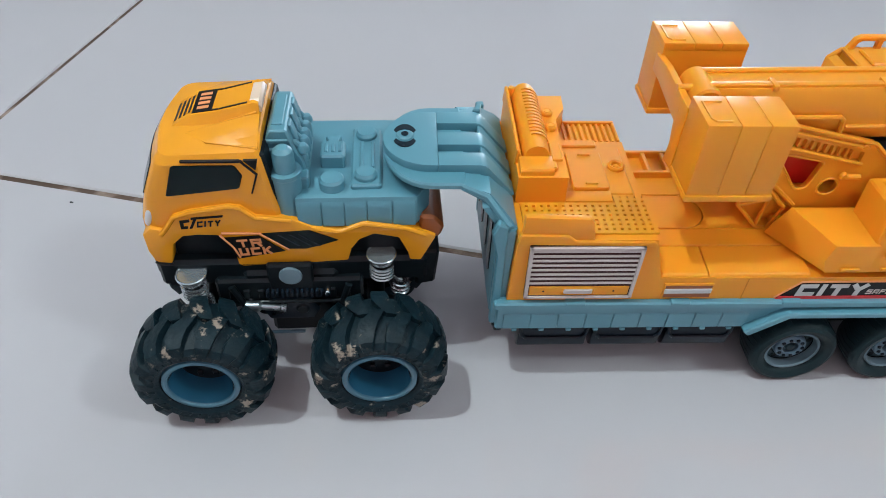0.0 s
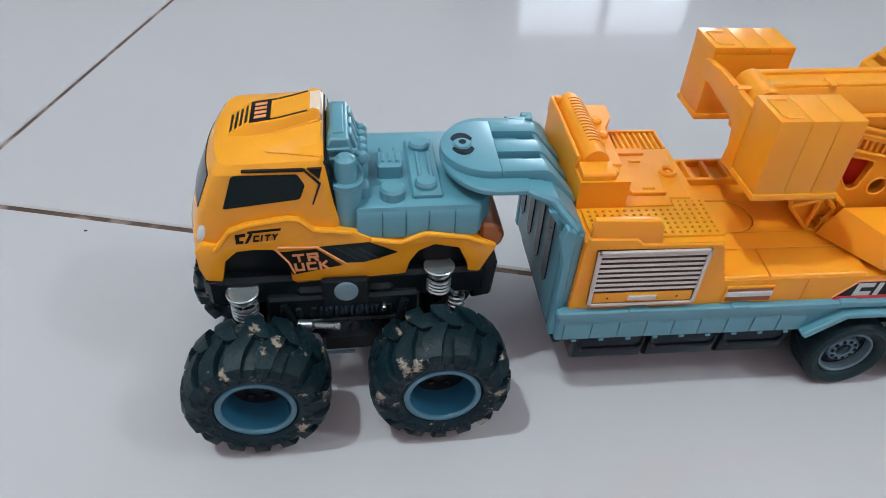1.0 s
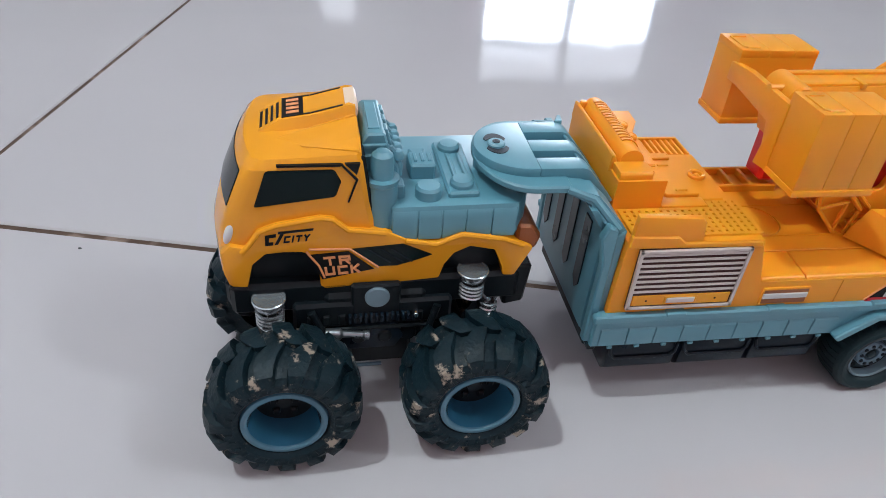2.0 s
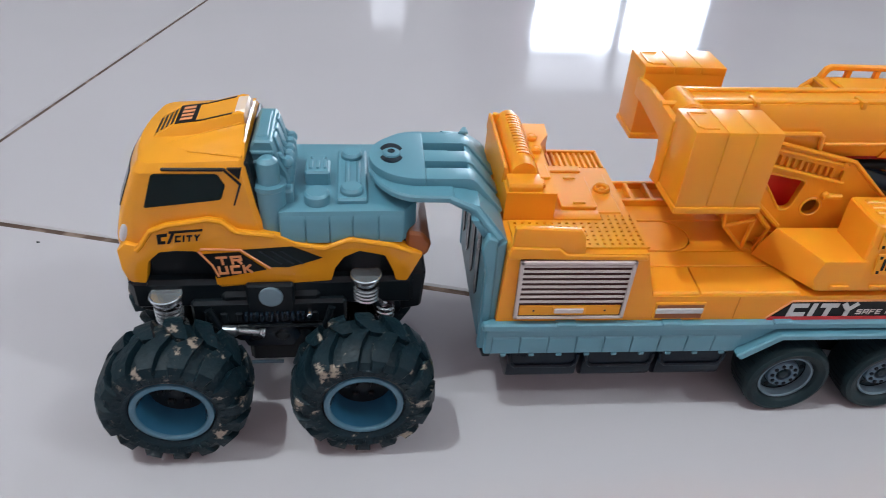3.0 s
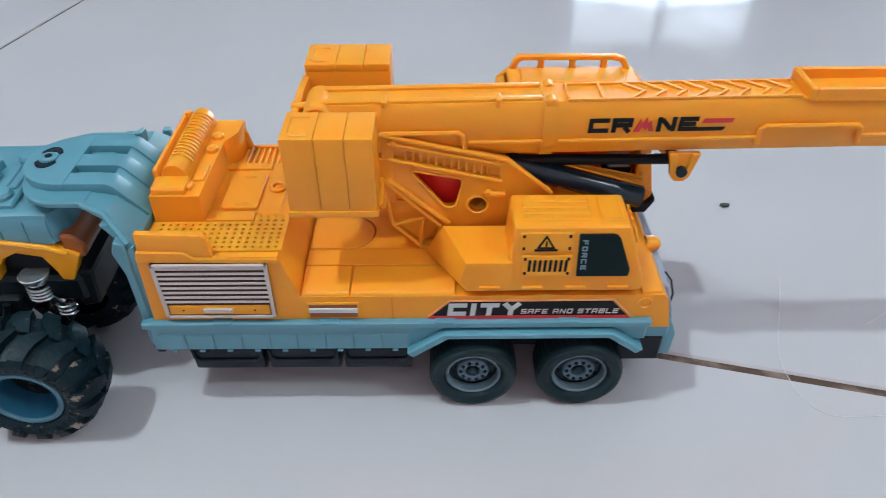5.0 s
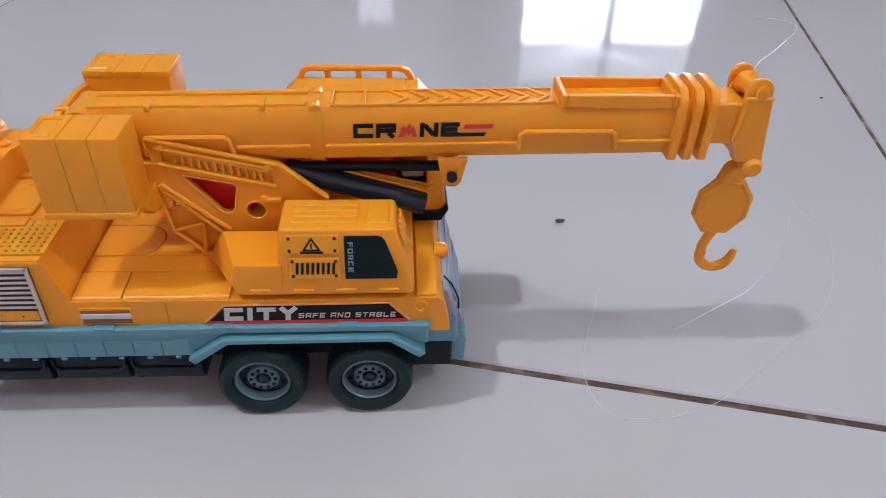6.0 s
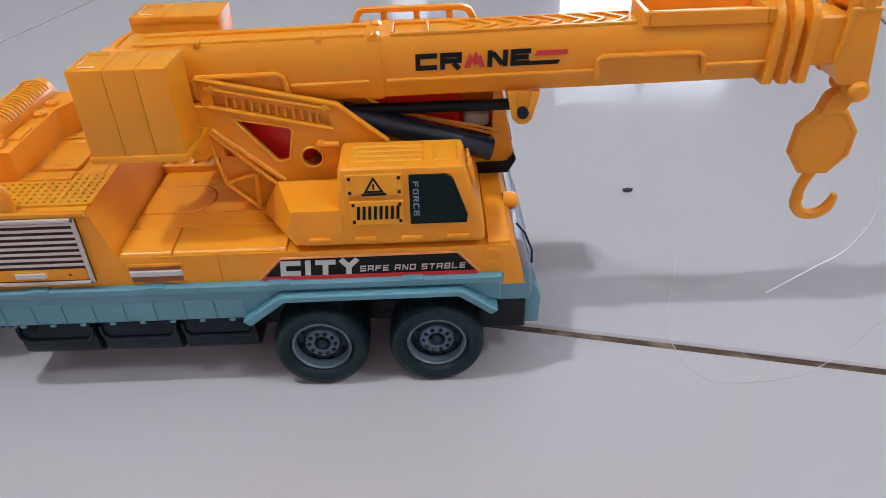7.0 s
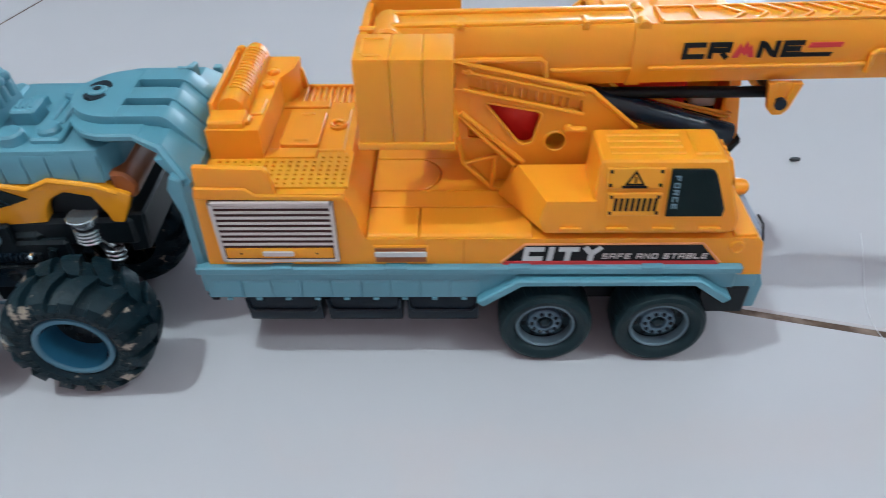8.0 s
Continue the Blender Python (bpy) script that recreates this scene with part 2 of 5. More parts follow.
def thing(name, x, y, z, label, category, group=""):
    ob = new(name)
    ob.empty_display_size = 0.02
    ob.location = Vector((x, y, z)) * MM
    ob["base"] = (x, y, z)
    return tagged(ob, label, category, group)


def base_of(ob):
    while ob.parent:
        ob = ob.parent
    return Vector(ob["base"]) if "base" in ob else Vector()


def part(name, bm, material, parent, label="", sharp=32):
    """Links a bmesh, drawn in world units, as one mesh under a thing or a part."""
    bmesh.ops.recalc_face_normals(bm, faces=bm.faces[:])
    o = base_of(parent)
    for v in bm.verts:
        v.co = (v.co - o) * MM
    me = bpy.data.meshes.new(name)
    bm.to_mesh(me)
    bm.free()
    me.materials.append(material)
    me.polygons.foreach_set("use_smooth", [True] * len(me.polygons))
    me.set_sharp_from_angle(angle=radians(sharp))
    ob = new(name, me)
    ob.parent = parent
    return tagged(ob, label)


def B():
    return bmesh.new()


def made(build, *args, **kw):
    bm = B()
    build(bm, *args, **kw)
    return bm


def flat_plate(bm, outline, holes, y0, y1):
    """A flat plate of outline (x, z) between y0 and y1 with openings cut through it."""
    edges = []
    for loop in [outline, *holes]:
        vs = [bm.verts.new((x, y0, z)) for x, z in loop]
        edges += [bm.edges.new((vs[k], vs[(k + 1) % len(vs)])) for k in range(len(vs))]
    faces = [f for f in bmesh.ops.triangle_fill(bm, use_beauty=True, use_dissolve=False, edges=edges)["geom"] if isinstance(f, bmesh.types.BMFace)]
    for v in {v for g in bmesh.ops.extrude_face_region(bm, geom=faces)["geom"] if isinstance(g, bmesh.types.BMVert) for v in (g,)}:
        v.co.y = y1


def fillet(points, r, steps=4):
    """A polygon of (x, z) points with its corners rounded off."""
    out, n = [], len(points)
    for k in range(n):
        p, a, c = Vector(points[k]), Vector(points[k - 1]), Vector(points[(k + 1) % n])
        u, w = (a - p), (c - p)
        d = min(r, u.length * 0.45, w.length * 0.45)
        s0, s1 = p + u.normalized() * d, p + w.normalized() * d
        for i in range(steps + 1):
            t = i / steps
            out.append(tuple((1 - t) ** 2 * s0 + 2 * t * (1 - t) * p + t * t * s1))
    return out


def glyph(ch, W, H, w):
    """Strokes of a square block letter, each a line of (u, v) and whether it closes."""
    a = w / 2
    L, R, Bt, T, M = a, W - a, a, H - a, H / 2
    ring = ([(L, Bt), (L, T), (R, T), (R, Bt)], True)
    return {
        "A": [([(L, 0), (L, T), (R, T), (R, 0)], False), ([(L + a, M * 0.8), (R - a, M * 0.8)], False)],
        "B": [ring, ([(L + a, M), (R - a, M)], False)],
        "C": [([(W, T), (L, T), (L, Bt), (W, Bt)], False)],
        "D": [ring], "O": [ring],
        "E": [([(W, T), (L, T), (L, Bt), (W, Bt)], False), ([(L + a, M), (W * 0.9, M)], False)],
        "F": [([(W, T), (L, T), (L, 0)], False), ([(L + a, M), (W * 0.85, M)], False)],
        "I": [([(W / 2, 0), (W / 2, H)], False)],
        "K": [([(L, 0), (L, H)], False), ([(L + a, M), (R, H)], False), ([(L + 2.4 * a, M - a * 0.3), (R, 0)], False)],
        "L": [([(L, H), (L, Bt), (W, Bt)], False)],
        "N": [([(L, 0), (L, H)], False), ([(L + a, H - a), (R - a, a)], False), ([(R, 0), (R, H)], False)],
        "R": [([(L, 0), (L, T), (R, T), (R, M), (L + a, M)], False), ([(W * 0.62, M - a), (R, 0)], False)],
        "S": [([(W, T), (L, T), (L, M), (R, M), (R, Bt), (0, Bt)], False)],
        "T": [([(0, T), (W, T)], False), ([(W / 2, T - a), (W / 2, 0)], False)],
        "U": [([(L, H), (L, Bt), (R, Bt), (R, H)], False)],
        "Y": [([(a * 0.7, H), (W / 2, M), (W - a * 0.7, H)], False), ([(W / 2, M - a * 0.8), (W / 2, 0)], False)],
    }.get(ch, [])


def block_lettering(name, words, material, parent, corner, right, up, width, height, w, label="", depth=0.35, gap=0.25):
    """Raised square printing, drawn stroke by stroke to a width and height from its lower left corner."""
    cells = [0.4 if c in "I " else 1.0 for c in words]
    unit = width / (sum(cells) + gap * (len(words) - 1))
    r, u = Vector(right).normalized(), Vector(up).normalized()
    out = r.cross(u).normalized()
    bm, at = B(), 0.0
    for ch, cell in zip(words, cells):
        W = cell * unit
        for line, close in glyph(ch, max(W, w), height, w):
            pts = [Vector(p) for p in line]
            n = len(pts)
            rows = []
            for k, p in enumerate(pts):
                d0 = (p - pts[k - 1]).normalized() if close or k else None
                d1 = (pts[(k + 1) % n] - p).normalized() if close or k < n - 1 else None
                d0, d1 = d0 or d1, d1 or d0
                n0, n1 = Vector((-d0.y, d0.x)), Vector((-d1.y, d1.x))
                m = (n0 + n1).normalized()
                m = m * (w / 2 / max(0.35, m.dot(n0)))
                rows.append([bm.verts.new(Vector(corner) + r * (at + q.x) + u * q.y + out * h) for q, h in ((p - m, depth), (p + m, depth), (p + m, 0.03), (p - m, 0.03))])
            for k in range(n if close else n - 1):
                a, c = rows[k], rows[(k + 1) % n]
                for i in range(4):
                    bm.faces.new((a[i], a[(i + 1) % 4], c[(i + 1) % 4], c[i]))
            if not close:
                bm.faces.new(rows[0])
                bm.faces.new(rows[-1][::-1])
        at += W + gap * unit
    return part(name, bm, material, parent, label)


# ---- the room ----
def slab(name, x0, x1, y0, y1, z0, z1, material, label="", kind="structure", category=""):
    """A plain block of the setting, in metres."""
    bm = B()
    prism(bm, [(x0, y0), (x1, y0), (x1, y1), (x0, y1)], "z", z0, z1, 0)
    me = bpy.data.meshes.new(name)
    bm.to_mesh(me)
    bm.free()
    me.materials.append(material)
    return tagged(new(name, me), label, category, kind=kind)


X0, X1, Y0, Y1, TOP, T = ROOM_X0, ROOM_X1, ROOM_Y0, ROOM_Y1, ROOM_Z, 0.12
DX0, DX1, DH = 1.04, 2.42, 1.98           # balcony door opening in the far wall
floor = slab("floor", X0 - T, X1 + T, Y0 - T, Y1 + T, -0.05, -0.0012, GROUT, "dirty brown grout under polished floor tiles")
slab("ceiling", X0 - T, X1 + T, Y0 - T, Y1 + T, TOP, TOP + 0.1, CEILING, "plain white painted ceiling")
slab("wall_west", X0 - T, X0, Y0 - T, Y1 + T, 0, TOP, PLASTER, "plain white plaster wall")
slab("wall_east", X1, X1 + T, Y0 - T, Y1 + T, 0, TOP, PLASTER, "plain white plaster wall")


def wall_with_opening(name, y0, y1, ox0, ox1, oz0, oz1):
    bm = B()
    for x0, x1, z0, z1 in ((X0, ox0, 0, TOP), (ox1, X1, 0, TOP), (ox0, ox1, oz1, TOP), (ox0, ox1, 0, oz0)):
        if x1 > x0 and z1 > z0:
            prism(bm, [(x0, y0), (x1, y0), (x1, y1), (x0, y1)], "z", z0, z1, 0)
    me = bpy.data.meshes.new(name)
    bm.to_mesh(me)
    bm.free()
    me.materials.append(PLASTER)
    return tagged(new(name, me), "white plaster wall with an opening", kind="structure")


wall_with_opening("wall_north", Y1, Y1 + T, DX0, DX1, 0.0, DH)
# glowing pane added on the closed wall for a pale streak in the tiles
slab("window_1", -0.06, 0.17, Y1 - 0.012, Y1 - 0.004, 0.5, 1.46, FROSTED, "narrow glowing pane added beside the balcony door")
# south opening is unseen, added to let the fill lamp in
wall_with_opening("wall_south", Y0 - T, Y0, -1.3, 1.9, 1.55, 2.55)
slab("backdrop", X0 - 1, X1 + 1, Y1 + 0.9, Y1 + 0.92, -0.5, 3.2, DAYLIGHT, "bright daylight outside the balcony door", category="backdrop")


def door_frame():
    bm = B()
    mid, w = (DX0 + DX1) / 2 + 0.0, 0.03
    y0, y1 = Y1 + 0.03, Y1 + 0.08
    for x in (DX0 + w, mid, DX1 - w):
        prism(bm, [(x - w, y0), (x + w, y0), (x + w, y1), (x - w, y1)], "z", 0, DH, 0)
    for z in (0.03, 1.63, DH - 0.03):
        prism(bm, [(DX0, y0 + 0.004), (DX1, y0 + 0.004), (DX1, y1 - 0.004), (DX0, y1 - 0.004)], "z", z - 0.03, z + 0.03, 0)
    me = bpy.data.meshes.new("door_1")
    bm.to_mesh(me)
    bm.free()
    me.materials.append(FRAME)
    ob = tagged(new("door_1", me), "two-leaf glazed balcony door with grey frame", kind="structure")
    for x0, x1 in ((DX0 + 2 * w, mid - w), (mid + w, DX1 - 2 * w)):
        p = slab("transom_pane", x0, x1, Y1 + 0.05, Y1 + 0.056, 1.66, DH - 0.06, FROSTED, "", "")
        p.parent = ob


door_frame()


def fill_window():
    """Frame and glazing bars in the south wall's high opening, an unseen window added for the fill lamp."""
    bm = B()
    y0, y1, w = Y0 - 0.09, Y0 - 0.05, 0.025
    for x in (-1.3 + w, -0.5, 0.3, 1.1, 1.9 - w):
        prism(bm, [(x - w, y0), (x + w, y0), (x + w, y1), (x - w, y1)], "z", 1.55, 2.55, 0)
    for z in (1.55 + w, 2.55 - w):
        prism(bm, [(-1.3, y0 + 0.004), (1.9, y0 + 0.004), (1.9, y1 - 0.004), (-1.3, y1 - 0.004)], "z", z - w, z + w, 0)
    me = bpy.data.meshes.new("window_2")
    bm.to_mesh(me)
    bm.free()
    me.materials.append(FRAME)
    return tagged(new("window_2", me), "unseen long high window added for the fill lamp, grey aluminium frame", kind="structure")


fill_window()


def curtain(x0, x1, y, z1, waves):
    """A hanging curtain with folds."""
    bm = B()
    n = waves * 10
    rows = []
    for z in (0.04, 0.7, 1.4, z1):
        rows.append([(x0 + (x1 - x0) * k / n, y + 0.035 * math.sin(2 * math.pi * waves * k / n) + 0.01 * math.sin(5 * z + k), z) for k in range(n + 1)])
    vs = [[bm.verts.new(p) for p in r] for r in rows]
    for a, c in zip(vs, vs[1:]):
        for k in range(n):
            bm.faces.new((a[k], a[k + 1], c[k + 1], c[k]))
    bmesh.ops.solidify(bm, geom=bm.faces[:], thickness=0.004)
    me = bpy.data.meshes.new("curtain")
    bm.to_mesh(me)
    bm.free()
    me.polygons.foreach_set("use_smooth", [True] * len(me.polygons))
    me.materials.append(CURTAIN)
    return tagged(new("curtain", me), "mauve cloth curtain gathered beside the balcony door", "curtain", "balcony door curtains")


curtain(0.55, 1.02, Y1 - 0.08, 2.1, 5)
curtain(2.46, 2.95, Y1 - 0.08, 2.1, 5)

for bx, by in ((-0.88, 0.0), (2.1, -0.6)):
    fixture = tagged(new("ceiling_lamp"), "small round ceiling lamp with a lit bulb", "lamp", "ceiling lamps")
    fixture.location = (bx, by, TOP)
    for nm, prof, ma in (("mount", [(0.06, 0.0), (0.06, -0.03), (0.03, -0.05), (0.02, -0.08)], FRAME), ("bulb", [(0.02, -0.08), (0.045, -0.1), (0.055, -0.12), (0.03, -0.125)], BULB)):
        bm = B()
        lathe(bm, prof, (0, 0, 0), "z", 20)
        me = bpy.data.meshes.new(nm)
        bm.to_mesh(me)
        bm.free()
        me.materials.append(ma)
        new(nm, me).parent = fixture


# ---- toy crane trailer ----
YN, YF, YC = 250.0, 348.0, 299.0
crane = thing("toy_crane_trailer", 160, YC, 0, "orange plastic toy crane on a grey-blue wheeled trailer base", "toy crane")


def both(name, fn, material, parent, label=""):
    """The same shape as one part on the near and one on the far side."""
    for far in (False, True):
        bm = made(fn)
        if far:
            for v in bm.verts:
                v.co.y = 2 * YC - v.co.y
        part(name, bm, material, parent, label)


# blue base: rail, side panels, lip, fenders, bumper
bm = B()
prism(bm, [(27, 40), (158, 40), (171, 52.5), (256, 52.5), (266, 46), (273, 46), (273, 60), (27, 60)], "y", YN, YF, 0.8)
rail = part("base_rail", bm, BLUE, crane, "grey-blue plastic trailer rail")


def lip(bm):
    box(bm, 25, 274, YN - 2.2, YN + 2, 56.6, 61, 0.8)
    for x in (60, 112, 168, 228):
        box(bm, x, x + 10, YN - 2.6, YN + 2, 59.4, 61.7, 0.5)


both("rail_lip", lip, BLUE, rail)
for k in range(9):
    x = 30.5 + 13.9 * k
    part("side_panel", made(prism, [(YN - 0.5, 41), (YN - 0.8, 50.8), (YN + 0.4, 52), (YN + 0.4, 41)], "x", x, x + 13.3, 0.25), BLUE, rail)
    part("clip", made(box, x + 5.0, x + 7.6, YN - 1.0, YN + 0.4, 39.3, 40.9, 0.3), BLUE, rail)
for k in range(34):
    part("rail_tooth", made(box, 36 + 3.6 * k, 37.8 + 3.6 * k, 255, 258.5, 35.5, 40.1, 0.2), BLACK, rail)
part("corner_foot", made(prism, [(25.4, 41), (31.5, 41), (30.6, 36.6), (27, 36.6)], "y", 252, 256, 0.4), BLACK, rail)
for y0, y1 in ((YN - 5, YN + 16), (YF - 16, YF + 5)):
    part("fender", made(prism, [(157, 38.4), (174.5, 51.6), (253.5, 51.8), (268.5, 40.6), (272, 43.4), (255.2, 55.4), (172.4, 55.2), (153.6, 41.6)], "y", y0, y1, 0.7), BLUE, crane)
bm = B()
prism(bm, [(272, 38), (288, 38), (287.4, 54.6), (272, 54.6)], "y", 259, 339, 0.8)
bumper = part("bumper", bm, BLUE, crane, "grey-blue front bumper")
part("bumper_bar", made(prism, [(285.6, 20.5), (293.4, 20.5), (294, 36), (291.4, 43), (285.6, 43)], "y", 263, 335, 1.2, 2), BLUE, bumper)
part("bumper_underside", made(box, 262, 286, 258, 340, 21.6, 38.6, 1.0), BLACK, bumper)
bm = B()
box(bm, 36, 270, 272, 326, 18, 43, 1)
part("chassis_beam", bm, BLACK, crane)
for x0, x1 in ((41, 78), (80.6, 117.6), (120, 155.6)):
    bm = B()
    prism(bm, [(260, 38), (256.6, 30), (257.4, 18), (261, 14), (337, 14), (340.6, 18), (341.4, 30), (338, 38)], "x", x0, x1, 1.4, 2)
    tool_box = part("tool_box", bm, NAVY, crane, "black moulded box under the rail")
    part("box_rim", made(sweep, [(x0 + 0.6, 257.0, 33), (x0 + 1.4, 256.2, 28), (x0 + 4, 256.3, 25.4), (x1 - 4, 256.3, 25.4), (x1 - 1.4, 256.2, 28), (x1 - 0.6, 257.0, 33)], 1.0, 8), NAVY, tool_box)

# gooseneck: upright plate, flange and coupling plate
bm = B()
prism(bm, [(26, 41), (31, 41), (32.6, 105), (27.5, 102)], "y", 254, 344, 0.6)
loft(bm, [[(xl, YC - w, zl), (xl, YC + w, zl), (xr, YC + w, zr), (xr, YC - w, zr)] for xl, zl, xr, zr, w in ((27.2, 100, 32.7, 104.5, 44.4), (25.6, 104, 29.5, 108.6, 42.4), (17.5, 113, 20.5, 117.2, 35.6), (8, 116, 8, 119.3, 31.6))])
for y0, y1 in ((253, 258), (340, 345)):
    prism(bm, [(24.2, 41), (29.2, 41), (28.8, 98), (28.4, 106), (24, 108), (21.4, 101), (24.4, 88)], "y", y0, y1, 0.8)
for q in (-1, 1):
    sweep(bm, [(29.4, YC + q * 43, 104.5), (19, YC + q * 35, 115.4), (8, YC + q * 31, 118)], 1.9, 8)
neck = part("gooseneck", bm, BLUE, crane, "grey-blue plastic gooseneck coupling")
part("neck_panel", made(prism, [(24.2, 44), (27, 44), (28.4, 101), (20, 112), (16.6, 112), (24.4, 100)], "y", 260, 338, 0.7, 2), BLUE, neck)
# solid navy blocks paint the shade inside the panel's slots
for y in (276, 294.4, 313, 331):
    part("dark_slot", made(prism, [(y, 57), (y + 4, 61.5), (y + 4, 98), (y - 4, 98), (y - 4, 61.5)], "x", 23.7, 26, 0.2), NAVY, neck)
# black filler paints the shade between gooseneck and deck
part("neck_gap", made(box, 29.4, 32.4, 256, 342, 60, 103, 0.3), BLACK, neck)
part("gooseneck_foot", made(box, 28, 36, 260, 338, 32, 41, 0.8), BLACK, neck)
part("side_hook", made(prism, [(18, 96), (24, 90), (24, 112), (20, 112)], "y", 345, 349, 0.5), BLUE, neck)
flange = [(10, 267.5)] + [(-6 - 22.5 * math.sin(radians(a)), 299 - 31.5 * math.cos(radians(a))) for a in range(0, 181, 12)] + [(10, 330.5)]
part("coupling_flange", made(prism, flange, "z", 116, 119.5, 0.8), BLUE, neck)
bm = B()
raised = [(-2.7, 276.5)] + [(-6 - 22.4 * math.sin(radians(a)), 298.5 - 22 * math.cos(radians(a))) for a in range(4, 177, 8)] + [(-2.7, 320.5)]
prism(bm, raised, "z", 118.8, 123.4, 0.7, 2)
coupling = part("coupling_plate", bm, BLUE, neck)
part("ring_hub", made(lathe, [(0, 124.6), (3.6, 124.5), (4.2, 124.0), (4.2, 122)], (-18, 299.5, 0), "z", 20), BLUE, coupling)
part("bend_plate", made(prism, [(17.2, 117.4), (17.2, 122.2), (19.2, 121.2), (32.4, 105.6), (30.6, 104)], "y", 277.4, 319.6, 0.5), BLUE, coupling)
for y0, y1 in ((276.5, 286.4), (292.5, 302.7), (310.3, 320.5)):
    part("plate_band", made(prism, [(-2.69, 118.8), (-2.69, 123.4), (16.4, 123.4), (18.6, 122.8), (20.4, 121.4), (33.4, 106.4), (31.6, 104.8), (16, 118.4)], "y", y0, y1, 0.5, 2), BLUE, coupling)
part("bend_tip", made(prism, [(15.5, 321), (19.4, 321), (20.4, 326.5), (18.4, 327.4)], "z", 117, 124.2, 0.5), BLUE, coupling)
for a0 in (28, 208):
    bm = B()
    arc = [radians(a0 + k * 12.4) for k in range(11)]
    prism(bm, [(-18 + 5.9 * math.cos(a), 299.5 + 9.4 * math.sin(a)) for a in arc] + [(-18 + 4.6 * math.cos(a), 299.5 + 5.2 * math.sin(a)) for a in arc[::-1]], "z", 122.7, 123.7, 0)
    part("ring_slot", bm, NAVY, coupling)
part("hole", made(lathe, [(0, 124.9), (1.8, 124.8), (1.8, 124.2)], (-18, 299.5, 0), "z", 16), NAVY, coupling)

# orange deck and engine end
bm = B()
profile = lambda foot, head: [(31.4, 60.4), (272, 60.4), (272, 54), (284, 54), (280, 73), (277.5, 75.6), (foot, 75.6), (head, 100.5), (33, 100.5)]
loft(bm, [[(x, y, z) for x, z in profile(foot, head)] for y, foot, head in ((YN + 1, 104.2, 97), (328, 104.2, 97), (328.01, 67, 66.4), (YF - 1, 67, 66.4))])
soften(bm, bm.faces[:], 1.2, 2)
deck = part("deck_body", bm, ORANGE, crane, "orange plastic crane deck")
for x0, x1 in ((104.6, 127.5), (128.1, 178)):
    part("deck_plate", made(prism, [(251.6, 75), (251.6, 76.2), (253, 77.2), (270.5, 78.4), (270.5, 75)], "x", x0, x1, 0.35), ORANGE, deck)
for x0, x1, y0, y1 in ((104.6, 178, 271.1, 283.2), (104.6, 178, 310.9, 346), (97.2, 104, 329, 346), (267, 277, 252, 346)):
    part("deck_plate", made(box, x0, x1, y0, y1, 75, 78.4 if x0 < 200 else 77.2, 0.35), ORANGE, deck)
slot = [(104.6, 284)] + [(124.8 + 12 * math.cos(radians(a)), 297 + 13 * math.sin(radians(a))) for a in range(-90, 91, 10)] + [(104.6, 310)]
part("deck_plate", made(prism, slot, "z", 75, 78.5, 0.3), ORANGE, deck)
bay = [(178, 283.6), (178, 310.5), (124.8, 310.5)] + [(124.8 + 12.7 * math.cos(radians(a)), 297 + 13.6 * math.sin(radians(a))) for a in range(80, -81, -10)] + [(124.8, 283.6)]
part("deck_plate", made(prism, bay, "z", 75, 78.4, 0.25), ORANGE, deck)
part("seam", made(box, 147.5, 147.9, YN + 0.7, YN + 2, 61, 75, 0), SEAM, deck)


def parapet(bm):
    prism(bm, [(34.4, 100), (35.2, 113.8), (64.6, 112.6), (66.4, 110), (68, 100)], "y", YN + 1.2, YN + 4.4, 0.6, 2)


both("parapet", parapet, ORANGE, deck)
part("side_moulding", made(prism, [(33, 100), (34, 104.2), (55.6, 103.6), (59.4, 100.4), (96.4, 99.8), (97.5, 97), (33, 98)], "y", YN + 0.2, YN + 3, 0.5), ORANGE, deck)
bm = B()
cols, rows_ = [36.4 + 3.52 * k for k in range(18)], [254.6 + 3.3 * k for k in range(8)]
for x in cols:
    box(bm, x, x + 2.12, 254.8, 275 if x < 80 else 281.6, 100.3, 101.7, 0)
for y in rows_:
    box(bm, 36.4 if y < 276 else 82, 97, y, y + 1.95, 100.3, 101.6, 0)
part("grating", bm, ORANGE, deck, "orange perforated walkway grating")

# side grille with white slats
bm = B()
gx0, gx1, hx0, hx1, gz0, gz1 = 38.7, 92.0, 39.0, 91.6, 64.0, 97.6
prism(bm, [(gx0, gz1), (gx1, gz1), (hx1, gz0), (hx0, gz0)], "y", YN - 0.4, YN + 2, 0.3)
grille = part("side_grille", bm, GRILLE_DARK, deck, "ribbed grille panel with white slats")
for k in range(8):
    z = 95.8 - 2.95 * k
    part("slat", made(prism, [(YN - 1.0, z - 1.45), (YN + 0.3, z - 1.4), (YN + 0.3, z - 0.1), (YN - 0.9, z - 0.2)], "x", gx0 + 1.7, gx1 - 1.7, 0.15), GRILLE_PALE, grille)
bm = B()
for pts in ([(gx0, gz1), (gx1, gz1), (gx1 - 0.1, gz1 - 1.6), (gx0 + 0.1, gz1 - 1.6)], [(hx0, gz0), (hx1, gz0), (hx1 + 0.1, gz0 + 1.5), (hx0, gz0 + 1.5)], [(gx0, gz1), (gx0 + 1.7, gz1), (hx0 + 1.7, gz0), (hx0, gz0)], [(gx1 - 1.7, gz1), (gx1, gz1), (hx1, gz0), (hx1 - 1.7, gz0)]):
    prism(bm, pts, "y", YN - 1.3, YN + 0.3, 0.2)
part("grille_frame", bm, GRILLE_PALE, grille)
